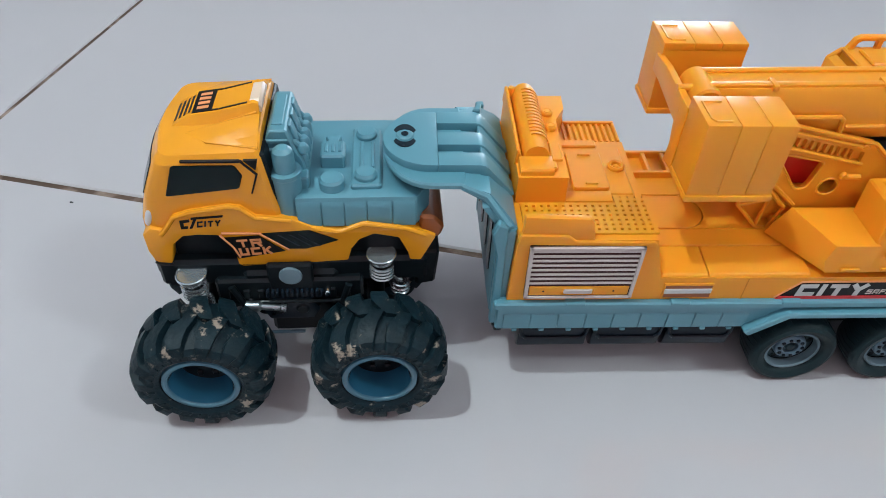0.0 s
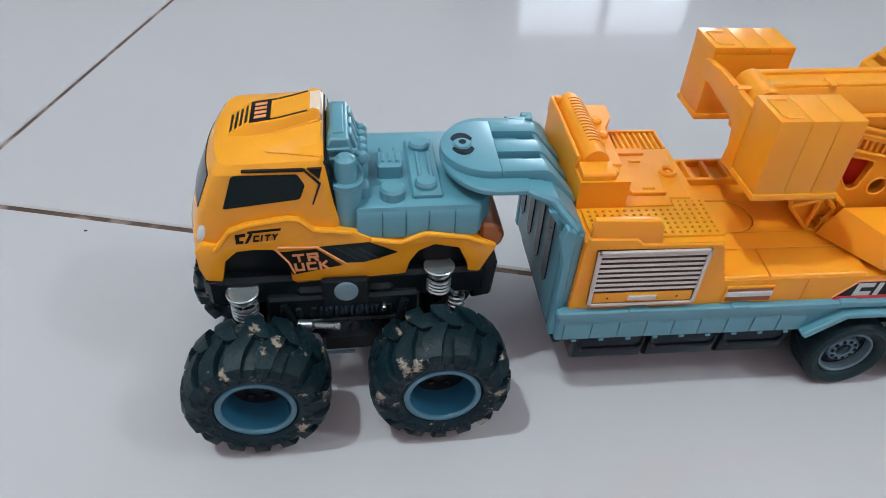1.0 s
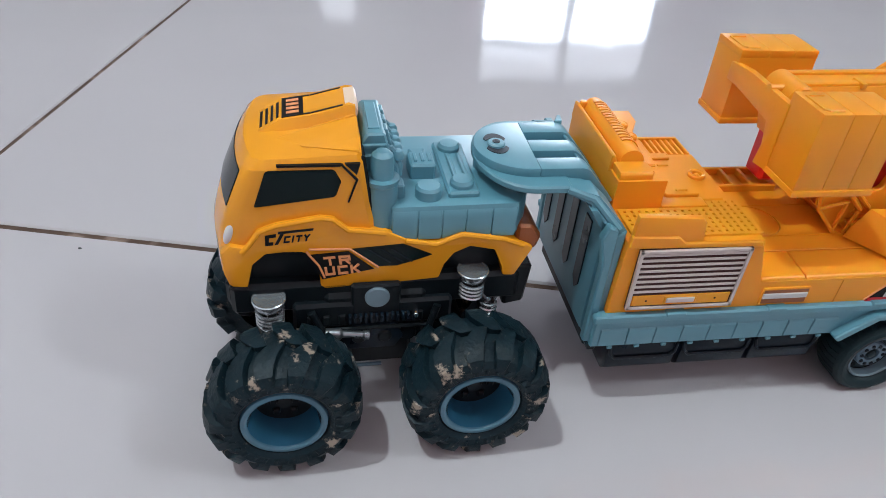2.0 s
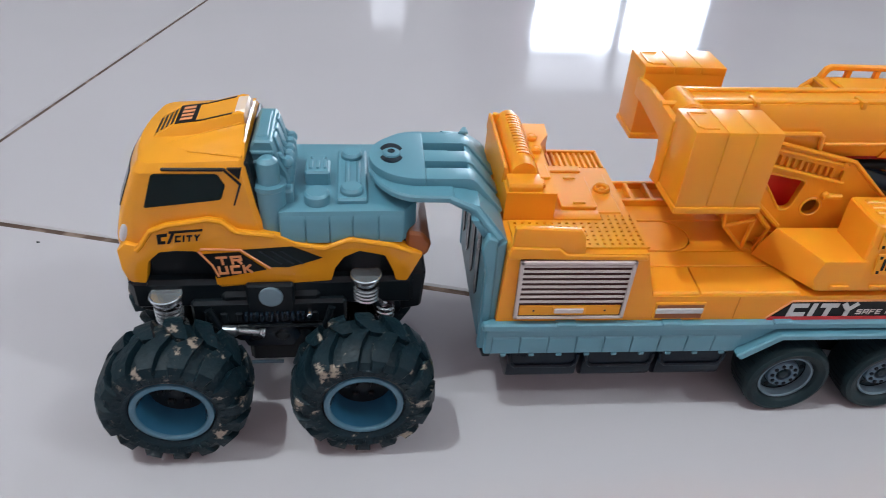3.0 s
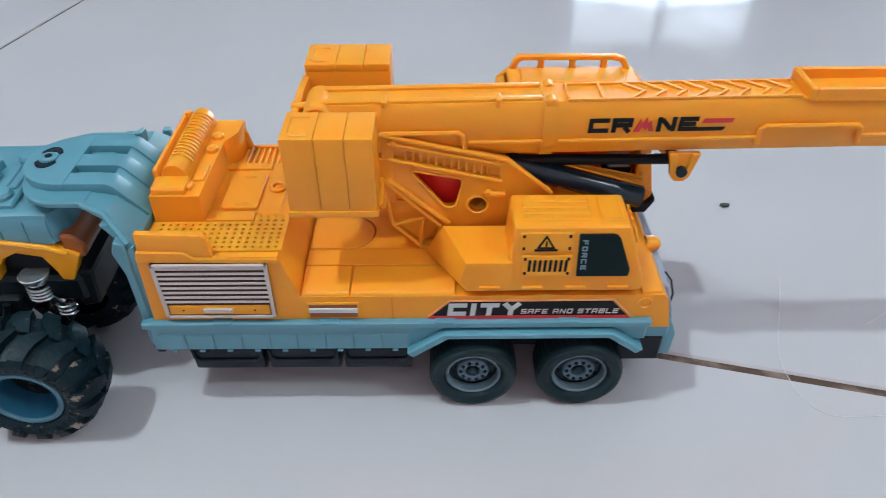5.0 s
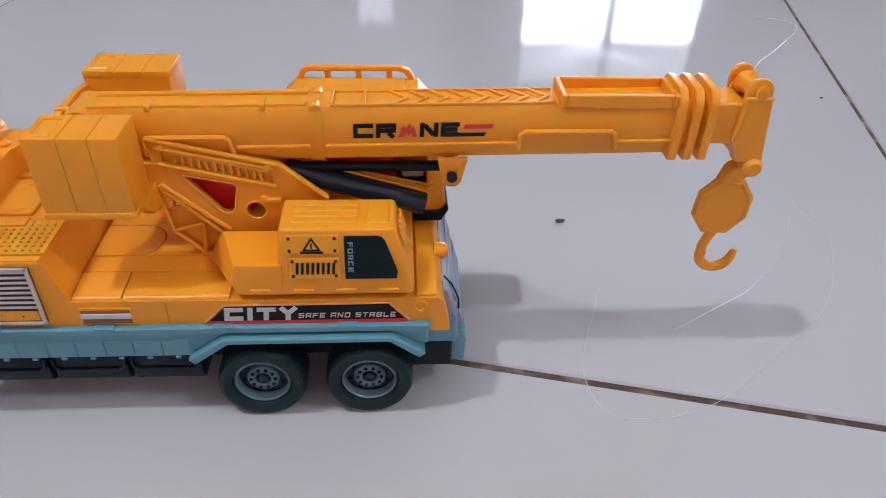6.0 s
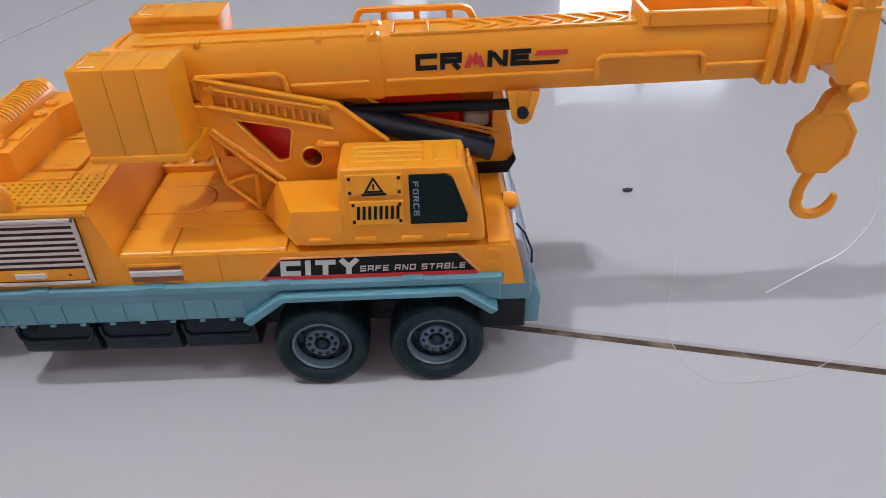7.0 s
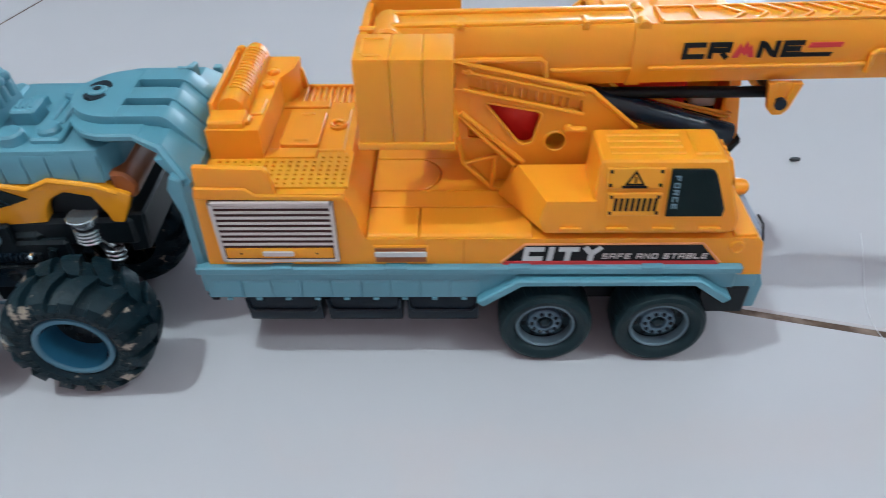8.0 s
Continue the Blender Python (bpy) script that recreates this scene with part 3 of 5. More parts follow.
part("grille_flap", made(box, gx0 + 2.4, hx1 - 2.2, YN - 0.9, YN + 0.3, 66.0, 72.0, 0.4), ORANGE, grille)
for x in (48, 82):
    part("flap_hole", made(lathe, [(0, -1.0), (0.55, -1.0), (0.55, 0.2)], (x, YN, 69), "y", 8), GRILLE_DARK, grille)
part("handle_frame", made(box, 56.4, 73.0, YN - 1.2, YN, 66.4, 71.6, 0.5), ORANGE, grille)
part("handle_plate", made(box, 57.6, 71.8, YN - 1.7, YN, 67.4, 70.7, 0.6), GRILLE_PALE, grille)
bm = B()
box(bm, 107, 131.6, YN + 0.2, YN + 1.2, 62.2, 72.2, 0.2)
vent = part("side_vent", bm, ORANGE, deck)
for z0, z1 in ((63.0, 65.6), (69.2, 71.0)):
    part("vent_gap", made(box, 107.8, 130.8, YN + 0.05, YN + 1, z0, z1, 0), BROWN, vent)
part("vent_strip", made(box, 107.6, 131, YN - 0.4, YN + 1, 65.8, 69.0, 0.4), PRINT_WHITE, vent)

# name plate on the side
plate = part("name_plate", made(prism, [(165.5, 61.4), (175.4, 71.6), (253.4, 72), (262.4, 61.4)], "y", YN + 0.5, YN + 1.4, 0.1), PRINT_BLACK, deck, "black printed name plate with a red stripe")
part("plate_border", made(sweep, [(164.4, YN + 0.9, 61.6), (174.8, YN + 0.9, 72.4), (253.8, YN + 0.9, 72.8), (263.6, YN + 0.9, 61.6)], 0.55, 6), PRINT_ORANGE, plate)
part("plate_stripe", made(prism, [(165, 60.8), (167, 63), (261, 63), (263, 60.8)], "y", YN + 0.2, YN + 1.3, 0), PRINT_RED, plate)
block_lettering("plate_lettering", "CITY", PRINT_WHITE, plate, (174.0, YN + 0.5, 63.3), (1, 0, 0), (0.1, 0, 1), 35, 8.0, 2.5, "white printed letters", gap=0.16)
block_lettering("plate_lettering", "SAFE AND STABLE", GRILLE_PALE, plate, (209.6, YN + 0.5, 64.4), (1, 0, 0), (0.16, 0, 1), 47, 3.0, 0.48, gap=0.32)
part("round_boss", made(lathe, [(3.6, 1.4), (3.6, -0.5), (2.7, -0.7), (2.3, 0.1), (0, 0.1)], (269, YN + 0.8, 70.6), "y", 24), ORANGE, deck)

# engine housing with ribbed drum
bm = B()
loft(bm, [[(34.2, y, 100), (x1, y, 100), (x1, y, z1), (34.6, y, z1)] for y, x1, z1 in ((277.6, 58.2, 115.4), (325, 59, 116), (335, 64.6, 116.4), (347.4, 65.2, 116.4))])
soften(bm, bm.faces[:], 0.7, 2)
engine = part("engine_housing", bm, ORANGE, deck, sharp=28)
part("housing_fin", made(prism, [(33.8, 114), (34.4, 122.6), (36, 122.6), (37.4, 118), (37.4, 114)], "y", 289, 347, 0.5), ORANGE, engine)
part("housing_step", made(prism, [(278.8, 115), (279.1, 117.8), (280, 118.8), (289.4, 119.2), (289.4, 115)], "x", 35.6, 51.4, 0.5, 2), ORANGE, engine)
part("housing_knob", made(box, 50.4, 53.4, 281.8, 287.6, 115, 118, 0.7), ORANGE, engine)
part("housing_ledge", made(box, 52, 57.4, 290, 304, 115, 116.8, 0.5), ORANGE, engine)
part("bolt_head", made(lathe, [(0, 124.0), (1.6, 123.8), (1.9, 122.8), (1.9, 118)], (37.6, 343.6, 0), "z", 12), ORANGE, engine)
bm = B()
half = [(44.2 + 6.4 * math.cos(radians(a)), 118.4 + 6.4 * math.sin(radians(a))) for a in range(0, 181, 10)]
ends = [(50.6, 114.5)] + half + [(37.8, 114.5)]
loft(bm, [[(44.2 + (x - 44.2) * q, y, z) for x, z in ends] for y, q in ((289.2, 0.93), (290, 1), (344.6, 1), (346, 0.9))])
drum = part("ribbed_drum", bm, ORANGE, engine, "orange half-round ribbed drum on the housing")
for k in range(15):
    y = 299 + 2.9 * k
    part("drum_rib", made(prism, [(44.2 + q * math.cos(radians(a)), 118.4 + q * math.sin(radians(a))) for q, aa in ((7.1, (20, 35, 50, 65, 80, 95, 110)), (6.1, (110, 95, 80, 65, 50, 35, 20))) for a in aa], "y", y, y + 1.5, 0), ORANGE, drum)
for y in (317, 330):
    part("filler_cap", made(lathe, [(0, 118.4), (1.4, 118.3), (1.8, 117.8), (2.5, 118.2), (3.0, 117.6), (3.0, 114)], (55, y, 0), "z", 18), ORANGE, engine)
bm = B()
box(bm, 58.4, 93.4, 283.4, 321.5, 99.6, 101.3, 0.6)
box(bm, 58.4, 81.6, 276.6, 284.4, 99.6, 102.4, 1.0, 2)
box(bm, 58.4, 82, 322, 327.6, 99.6, 102, 0.5)
service = part("service_block", bm, ORANGE, deck)
hatch = part("hatch", made(prism, fillet([(63.6, 285.6), (81.6, 285.4), (81.8, 315.6), (64, 315.6)], 1.6, 3), "z", 100.8, 103.2, 0.5), ORANGE, service)
for y in (288, 311.4):
    part("hatch_grip", made(box, 70, 76.4, y, y + 1.8, 102.8, 104.0, 0.5), ORANGE, hatch)
part("filler_ring", made(lathe, [(4.4, 100), (4.4, 102.6), (3.7, 103.4), (2.6, 102.8), (2.3, 101.2), (1.5, 101.2), (1.2, 102.4), (0, 102.5)], (88.6, 304.6, 0), "z", 24), ORANGE, service)
bm = B()
box(bm, 66.6, 96.4, 328.6, 347.6, 75.4, 98.6, 0.6)
for pts in ((66.6, 96.4, 345.4, 347.6), (66.6, 68.4, 328.6, 345.4), (94.8, 96.4, 328.6, 345.4)):
    box(bm, *pts, 98, 101, 0.4)
intake = part("intake", bm, ORANGE, deck)
for k in range(8):
    part("intake_rib", made(prism, [(69.6 + 3.15 * k, 98.2), (70.2 + 3.15 * k, 100.4), (71.4 + 3.15 * k, 100.4), (72.2 + 3.15 * k, 98.2)], "y", 328.8, 345.2, 0.2), ORANGE, intake)
bm = B()
for y0, y1 in ((325, 327.4), (343.4, 346)):
    box(bm, 91, 152, y0, y1, 77, 82.4, 0.5)
for k in range(5):
    box(bm, 104 + 11 * k, 106.4 + 11 * k, 326, 345, 77, 82.2, 0.4)
ladder = part("ladder", bm, ORANGE, deck, "orange moulded ladder lying on the deck")
# front end: nose block, pale grille, lamp
bm = B()
prism(bm, [(280, 38), (289.6, 38), (288.4, 54), (283.6, 71), (280, 72)], "y", 262, 340, 0.8)
nose = part("nose_grille", bm, PALE, deck, "pale blue-grey nose panel")
for z0, z1 in ((41, 50), (57, 63), (65.5, 70)):
    part("nose_bar", made(prism, [(286 - 0.27 * (z0 - 54), z0), (289.2 - 0.27 * (z0 - 54), z0), (289.2 - 0.27 * (z1 - 54), z1), (286 - 0.27 * (z1 - 54), z1)], "y", 269, 335, 0.4), PALE, nose)
part("wiper", made(sweep, [(289.6, 270, 52), (289.2, 268.6, 60), (285.2, 266, 71.6), (281, 265, 77.6)], 0.55, 6), BLACK, nose)
part("front_lamp", made(lathe, [(0, 284.8), (2.4, 284.4), (3.6, 283.2), (4.2, 281), (4.2, 277)], (0, 290, 75.4), "x", 20), ORANGE, deck)

# turret: operator's cab, low bonnet
turret = part("turret_base", made(prism, [(170, 277), (187, YN + 2.5), (264, YN + 2.5), (266, 256), (266, 346), (170, 346)], "z", 77.0, 83, 0.7), ORANGE, crane)
bm = B()
prism(bm, [(201, 79.2), (266, 79.2), (265.5, 86), (257, 113.5), (204, 113.5)], "y", YN + 0.3, 276, 2.2, 3)
cab = part("operator_cab", bm, ORANGE, crane, "small orange operator cab with a dark window")
bm = B()
loft(bm, [[(183, YN + 0.5, 79.4), (204, YN + 0.5, 79.4), (204, 279.6, 79.4), (164, 279.6, 79.4)], [(180, YN + 0.5, 86.4), (204, YN + 0.5, 86.4), (204, 279.6, 86.4), (167, 279.6, 86.4)], [(182.6, YN + 1.4, 95.6), (204, YN + 1.4, 95.6), (204, 279.6, 95.6), (172.5, 279.6, 95.6)]])
soften(bm, bm.faces[:], 1.5, 3)
part("cab_bonnet", bm, ORANGE, cab)
for k in range(4):
    part("roof_rib", made(box, 209, 240, 255.4 + 4.6 * k, 258.4 + 4.6 * k, 113, 114.1, 0.5), ORANGE, cab)
part("roof_cap", made(box, 244, 254.6, 254.6, 273, 113, 114.2, 0.6), ORANGE, cab)
for x in (189, 209, 229, 249):
    part("step_pad", made(box, x, x + 9.5, YN - 1.0, YN + 0.4, 81.2, 83.0, 0.3), ORANGE, cab)
win = part("cab_window", made(prism, [(233.6, 88.6), (257.6, 88.6), (258.2, 92), (252.4, 107.6), (251, 109.4), (249, 110), (233.6, 110)], "y", YN - 0.6, YN + 0.6, 0.2), GLASSY, cab, "dark tinted side window")
block_lettering("window_lettering", "FORCE", SILVER, win, (235.2, YN - 0.55, 107.4), (0, 0, -1), (1, 0, 0), 15, 2.4, 0.5, gap=0.4)
for k in range(4):
    part("front_louvre", made(prism, [(258.6, 111), (259.8, 111), (262.4, 102), (261.2, 102)], "y", 255 + 4.6 * k, 257.4 + 4.6 * k, 0.2), ORANGE, cab)
for x0, x1, z0, z1 in ((207, 231, 101.6, 110.8), (208, 231, 88.8, 99.4)):
    pl = part("notice_plate", made(box, x0, x1, YN - 0.5, YN + 0.6, z0, z1, 0.3), ORANGE, cab, "printed notice plate")
    for dx in (1.0, x1 - x0 - 2.2):
        for dz in (1.0, z1 - z0 - 2.2):
            part("rivet", made(box, x0 + dx, x0 + dx + 1.3, YN - 0.8, YN, z0 + dz, z0 + dz + 1.3, 0), PRINT_BLACK, pl)
bm = B()
prism(bm, [(214.5, 103.2), (223, 103.2), (218.8, 110)], "y", YN - 0.8, YN - 0.2, 0)
warn = part("warning_triangle", bm, PRINT_BLACK, cab, "black printed warning triangle")
part("triangle_inside", made(prism, [(216.2, 104.2), (221.4, 104.2), (218.8, 108.4)], "y", YN - 1.0, YN - 0.2, 0), ORANGE, warn)
part("triangle_mark", made(box, 218.4, 219.2, YN - 1.2, YN - 0.3, 104.6, 107.2, 0), PRINT_BLACK, warn)
part("plate_stripe", made(box, 213.5, 224, YN - 0.8, YN, 101.9, 102.9, 0), PRINT_BLACK, warn)
for k in range(8):
    part("louvre", made(prism, [(210.8 + 2.4 * k, 91.4), (212.1 + 2.4 * k, 91.4), (212.5 + 2.4 * k, 97.2), (211.2 + 2.4 * k, 97.2)], "y", YN - 0.8, YN, 0), PRINT_BLACK, cab)
for ob in (cab, *cab.children_recursive):      # the cab's flanks lean inwards to the roof
    if ob.name.startswith("cab_bonnet"):
        continue
    for v in ob.data.vertices:
        v.co.y += 0.19 * max(0.0, v.co.z - 86 * MM)


# boom cheek plates with cut-outs and rungs
for far, y0, y1 in ((False, 285.2, 288.6), (True, 312.4, 315.8)):
    face = y1 if far else y0
    out = 1 if far else -1
    cut_out = fillet([(156.4, 124.4), (182.2, 119.4), (178.8, 103.2), (173, 102.6)], 3.0, 5)
    ring = [(189.1 + 5.0 * math.cos(2 * math.pi * k / 28), 104.4 + 5.0 * math.sin(2 * math.pi * k / 28)) for k in range(28)]
    ladder_slot = [(149.4, 136.2), (199.2, 124.9), (199.2, 119.2), (149.4, 131.0)]
    bm = B()
    flat_plate(bm, [(143.8, 143.6), (202.6, 129.8), (224.4, 111.2), (224.4, 92), (171, 91.6), (144.8, 118.4)], [cut_out, ring, ladder_slot], y0, y1)
    ck = part("boom_cheek", bm, ORANGE, crane, "orange side plate with a rounded triangular cut-out")
    part("cheek_backing", made(prism, [(146, 138.6), (201, 126.2), (201, 117.4), (146, 130)], "y", *((y0 - 0.2, y0 + 1.2) if far else (y1 - 1.2, y1 + 0.2)), 0), ORANGE, ck)
    for x in (148.6, *(155 + 3.55 * k for k in range(11)), 193.6, 199.6):
        zt, zb = 136.0 - (x - 150) * 0.227, 131.2 - (x - 150) * 0.238
        part("rung", made(prism, [(x - 0.7, zb), (x + 0.7, zb), (x + 0.7, zt), (x - 0.7, zt)], "y", *((y0 + 1, y1 - 0.2) if far else (y0 + 0.2, y1 - 1)), 0.2), ORANGE, ck)
    for z0, z1, x0, x1 in ((139.0, 127.6, 147, 200), (130.4, 118.2, 147.4, 200.2)):
        part("cheek_rail", made(sweep, [(x0, face + 0.3 * out, z0), (x1, face + 0.3 * out, z1)], 0.95, 8), ORANGE, ck)
    for x, z in ((149.6, 138.8), (197.6, 128.4)):
        part("rail_knob", made(lathe, [(0, -1.6), (1.2, -1.4), (1.6, -0.6), (1.6, 1)], (x, face, z), "y", 12), ORANGE, ck)
    part("cheek_edge", made(sweep, [(143.6, face, 143.4), (202.6, face, 129.6), (224.2, face, 111)], 1.2, 8), ORANGE, ck)
    for lift in (0, 4.2):
        part("strut", made(sweep, [(145 + lift * 0.3, face + out, 119 + lift * 0.2), (171 + lift, face + out, 92.4 + lift * 0.3)], 1.3, 8), ORANGE, ck)
    part("lattice_panel", made(prism, [(146, 106), (148, 93.6), (162, 79.6), (172, 92), (160, 104)], "y", *((y0, y0 + 1) if far else (y1 - 1, y1)), 0), ORANGE, ck)
    for line in ([(144.6, 118), (145.2, 108), (147.6, 93.2), (161, 79.2), (167.4, 77.4)], [(147.6, 93), (162.4, 97)], [(162.4, 97.6), (160.8, 80)], [(167.2, 77.6), (171.4, 91.4)]):
        part("strut", made(sweep, [(x, face + 0.6 * out, z) for x, z in line], 1.0, 8), ORANGE, ck)
    part("hole_rim", made(sweep, [(x, face, z) for x, z in cut_out], 0.7, 6, True), ORANGE, ck)
    part("hole_rim", made(sweep, [(x, face, z) for x, z in ring], 0.7, 6, True), ORANGE, ck)
    part("peg", made(sweep, [(194, face + out, 111.2), (202, face + out, 111.0)], 1.5, 10), ORANGE, ck)
    part("peg_head", made(lathe, [(0, -2.4), (1.6, -2.2), (2.1, -1.2), (2.1, 1)], (194, face, 111.4), "y", 12), ORANGE, ck)
part("cross_web", made(box, 172, 222, 289, 312, 86, 92, 0.8), ORANGE, crane)
part("mast_web", made(prism, [(150, 92), (163, 79.6), (200, 79.6), (200, 88), (172, 88)], "y", 290, 311, 0.6), ORANGE, crane)
part("red_core", made(prism, [(152, 129.5), (200, 120), (186, 98), (172, 98), (152, 116)], "y", 295, 306, 1.0), RED, crane, "red plastic inner part behind the side plate")

# counterweight boxes with raised segments
for x0, x1, ya, yb, yt, zb, near_one in ((104.9, 143.4, 256.2, 279.4, 256.4, 119.2, True), (105.6, 147, 326.2, 350, 326.4, 119.6, False)):
    bm = B()
    inset = 0.8 if near_one else 0.04
    box(bm, x0 + inset, x1 - inset, ya + inset, yb - inset, zb + 2.4, 156, 0.9, 2)
    wt = part("counterweight", bm, ORANGE, crane, "orange segmented counterweight box")
    for f0, f1 in ((0, 0.366), (0.366, 0.69), (0.69, 1)):
        bm = B()
        box(bm, x0 + (x1 - x0) * f0 + 0.02, x0 + (x1 - x0) * f1 - 0.02, ya, yb, zb + 2.6 if near_one else 154, 158.4, 0.7, 2)
        part("weight_segment", bm, ORANGE, wt)
    part("weight_lip", made(box, x0 - 0.6, x1 + 0.6, ya - 0.9, yb + 0.4, zb, zb + 3.2, 0.8, 2), ORANGE, wt)
    part("weight_inlay", made(sweep, [(x0 + 11, yt + 18, 158.5), (x0 + 2.8, yt + 18, 158.5), (x0 + 2.8, yt + 5, 158.5), (x0 + 4.4, yt + 3, 158.5), (x0 + 11, yt + 3, 158.5)], 0.55, 6), ORANGE, wt)
part("mast_block", made(prism, [(139, 131), (150, 131), (150, 106), (146, 106), (139, 113)], "y", 285, 313, 0.5), ORANGE, crane)
part("weight_tab", made(prism, [(262, 121), (284, 122), (284, 108), (274, 110)], "x", 139.5, 145, 0.7), ORANGE, crane)
part("mast_plate", made(prism, [(278, 152.8), (278, 120), (288.5, 118.4), (286.8, 129), (289.4, 139.4), (320, 142.6), (330, 142.6), (330, 151.6), (313, 153.6)], "x", 104.1, 107.6, 0.8, 2), ORANGE, crane)

# boom
BZ = 0.017


def boom_ring(x, grow=0.0):
    z = BZ * (x - 150)
    g = grow
    return [(x, 291.6 - g, 128.6 + z - g), (x, 305.8 + g, 128.6 + z - g), (x, 310 + g, 136.6 + z), (x, 310 + g, 151.4 + z + g), (x, 307.5 + g, 156 + z + g), (x, 289.8 - g, 156 + z + g), (x, 287.3 - g, 151.6 + z + g), (x, 287.3 - g, 136.6 + z)]


bm = B()
loft(bm, [boom_ring(113), boom_ring(396)])
soften(bm, bm.faces[:], 1.5, 3)
boom = part("boom", bm, ORANGE, crane, "long orange telescopic crane boom")
for x0, x1, g in ((217.4, 223.4, 0.6), (246, 247, 0.12)):
    bm = B()
    loft(bm, [boom_ring(x0, g), boom_ring(x1, g)])
    part("boom_band", bm, ORANGE, boom)


def rail_at(x0, x1):
    return made(prism, [(x0, 136.8 + BZ * (x0 - 150)), (x1, 136.8 + BZ * (x1 - 150)), (x1, 138.4 + BZ * (x1 - 150)), (x0, 138.4 + BZ * (x0 - 150))], "y", 286, 288, 0.4)


for x0, x1 in ((184, 218), (225, 318), (360, 392)):
    part("boom_rib", rail_at(x0, x1), ORANGE, boom)
for x0, x1, zt in ((143, 181, 143.4), (316, 360.6, 146.6)):
    part("hand_rail", made(sweep, [(x0, 286.4, zt - 9.5), (x0, 285.8, zt - 1.4), (x0 + 1.4, 285.8, zt), (x1 - 1.6, 285.8, zt + 0.4), (x1 + 0.2, 285.8, zt - 1), (x1 + 1.6, 286.4, zt - 9)], 1.25, 8), ORANGE, boom)
block_lettering("boom_lettering", "CR", PRINT_BLACK, boom, (238, 287.2, 142.8), (1, 0, BZ), (0.03, 0, 1), 19.8, 7.2, 2.1, "black printed letters", gap=0.14)
bm = B()
for flame in ([(258.8, 143.4), (261.4, 149.6), (262.6, 147.4), (264, 150.6), (265.2, 147.6), (266, 149.2), (267.8, 143.6), (265.6, 143.6), (264.6, 145.4), (263.8, 144.2), (262.4, 145.8), (261.4, 143.4)],):
    prism(bm, [(x, z) for x, z in flame], "y", 286.8, 287.4, 0)
part("flame_letter", bm, PRINT_RED, boom, "red flame-shaped letter")
block_lettering("boom_lettering", "NE", PRINT_BLACK, boom, (268.8, 287.2, 143.4), (1, 0, BZ), (0.03, 0, 1), 18.4, 7.2, 2.1, "black printed letters", gap=0.14)
part("letter_underline", made(prism, [(287.3, 143.7), (299, 143.9), (300, 145.6), (287.3, 145.4)], "y", 286.85, 287.5, 0), PRINT_BLACK, boom)
part("letter_bar", made(prism, [(289, 147.6), (302.6, 147.9), (303.2, 150), (290, 149.8)], "y", 286.9, 287.5, 0), PRINT_RED, boom, "small red printed bar")
part("boom_pivot", made(lathe, [(0, 286), (6, 286), (7, 287), (7, 307), (6, 308), (0, 308)], (116, 0, 150), "y", 24), ORANGE, boom)
for z in (146, 153):
    part("pivot_rod", made(sweep, [(104, 288 + (z - 146), z), (116, 288 + (z - 146), z)], 1.8, 10), ORANGE, boom)
for y in (290.6, 303.4):
    part("top_rib", made(prism, [(116, 155), (217, 156.6), (217, 158.5), (117, 156.8)], "y", y, y + 3.6, 0.8, 2), ORANGE, boom)
for x in (145, 196):
    part("top_clip", made(box, x, x + 2.6, 288.4, 296.4, 155, 157.9 + BZ * (x - 150), 0.7, 2), ORANGE, boom)
part("knuckle", made(lathe, [(0, 288), (2.4, 288), (2.9, 288.6), (2.9, 293), (0, 293)], (221, 0, 156.4), "y", 16), ORANGE, boom)
part("knuckle", made(lathe, [(0, 303), (2.4, 303), (2.9, 303.6), (2.9, 308), (0, 308)], (221, 0, 156.4), "y", 16), ORANGE, boom)
bm = B()
z = 157.1
for y in (289.4, 304.6):
    prism(bm, [(228, z), (332, z + 1.8), (332, z + 3.2), (228, z + 1.4)], "y", y, y + 1.2, 0.2)
for x in (228, 243):
    box(bm, x, x + 1.2, 290.6, 304.6, 156.6, 158.9, 0.2)
part("top_frame", bm, ORANGE, boom)
for k in range(8):
    x = 254 + 9.4 * k
    zz = 156 + BZ * (x - 150)
    bm = B()
    prism(bm, [(x, 289.6), (x + 2.2, 289.6), (x + 10.2, 297), (x + 2.2, 304.4), (x, 304.4), (x + 8, 297)], "z", zz - 0.4, zz + 1.3, 0.2)
    part("chevron", bm, ORANGE, boom)
bm = B()
for x0, x1, y0, y1 in ((333.6, 336.4, 286.8, 309), (386, 389, 286.8, 309), (336.4, 386, 286.8, 289), (336.4, 386, 306.8, 309)):
    box(bm, x0, x1, y0, y1, 158, 164.6, 0.6)
part("boom_tray", bm, ORANGE, boom, "shallow tray frame on the boom")
for k in range(3):
    x = 388.6 + 7.4 * k
    bm = B()
    yz = fillet([(284.4, 131.4), (313, 131.4), (314, 161), (309, 167), (289, 167), (284.4, 161)], 2.6, 3)
    prism(bm, yz, "x", x, x + 4.0, 1.3, 2)
    part("boom_collar", bm, ORANGE, boom)
part("boom_core", made(box, 389, 423, 289.6, 309.4, 138, 159.5, 1.0), ORANGE, boom)
dome = [(427.4 + 6.2 * math.cos(radians(a)), 165.4 + 6.2 * math.sin(radians(a))) for a in range(0, 181, 15)]
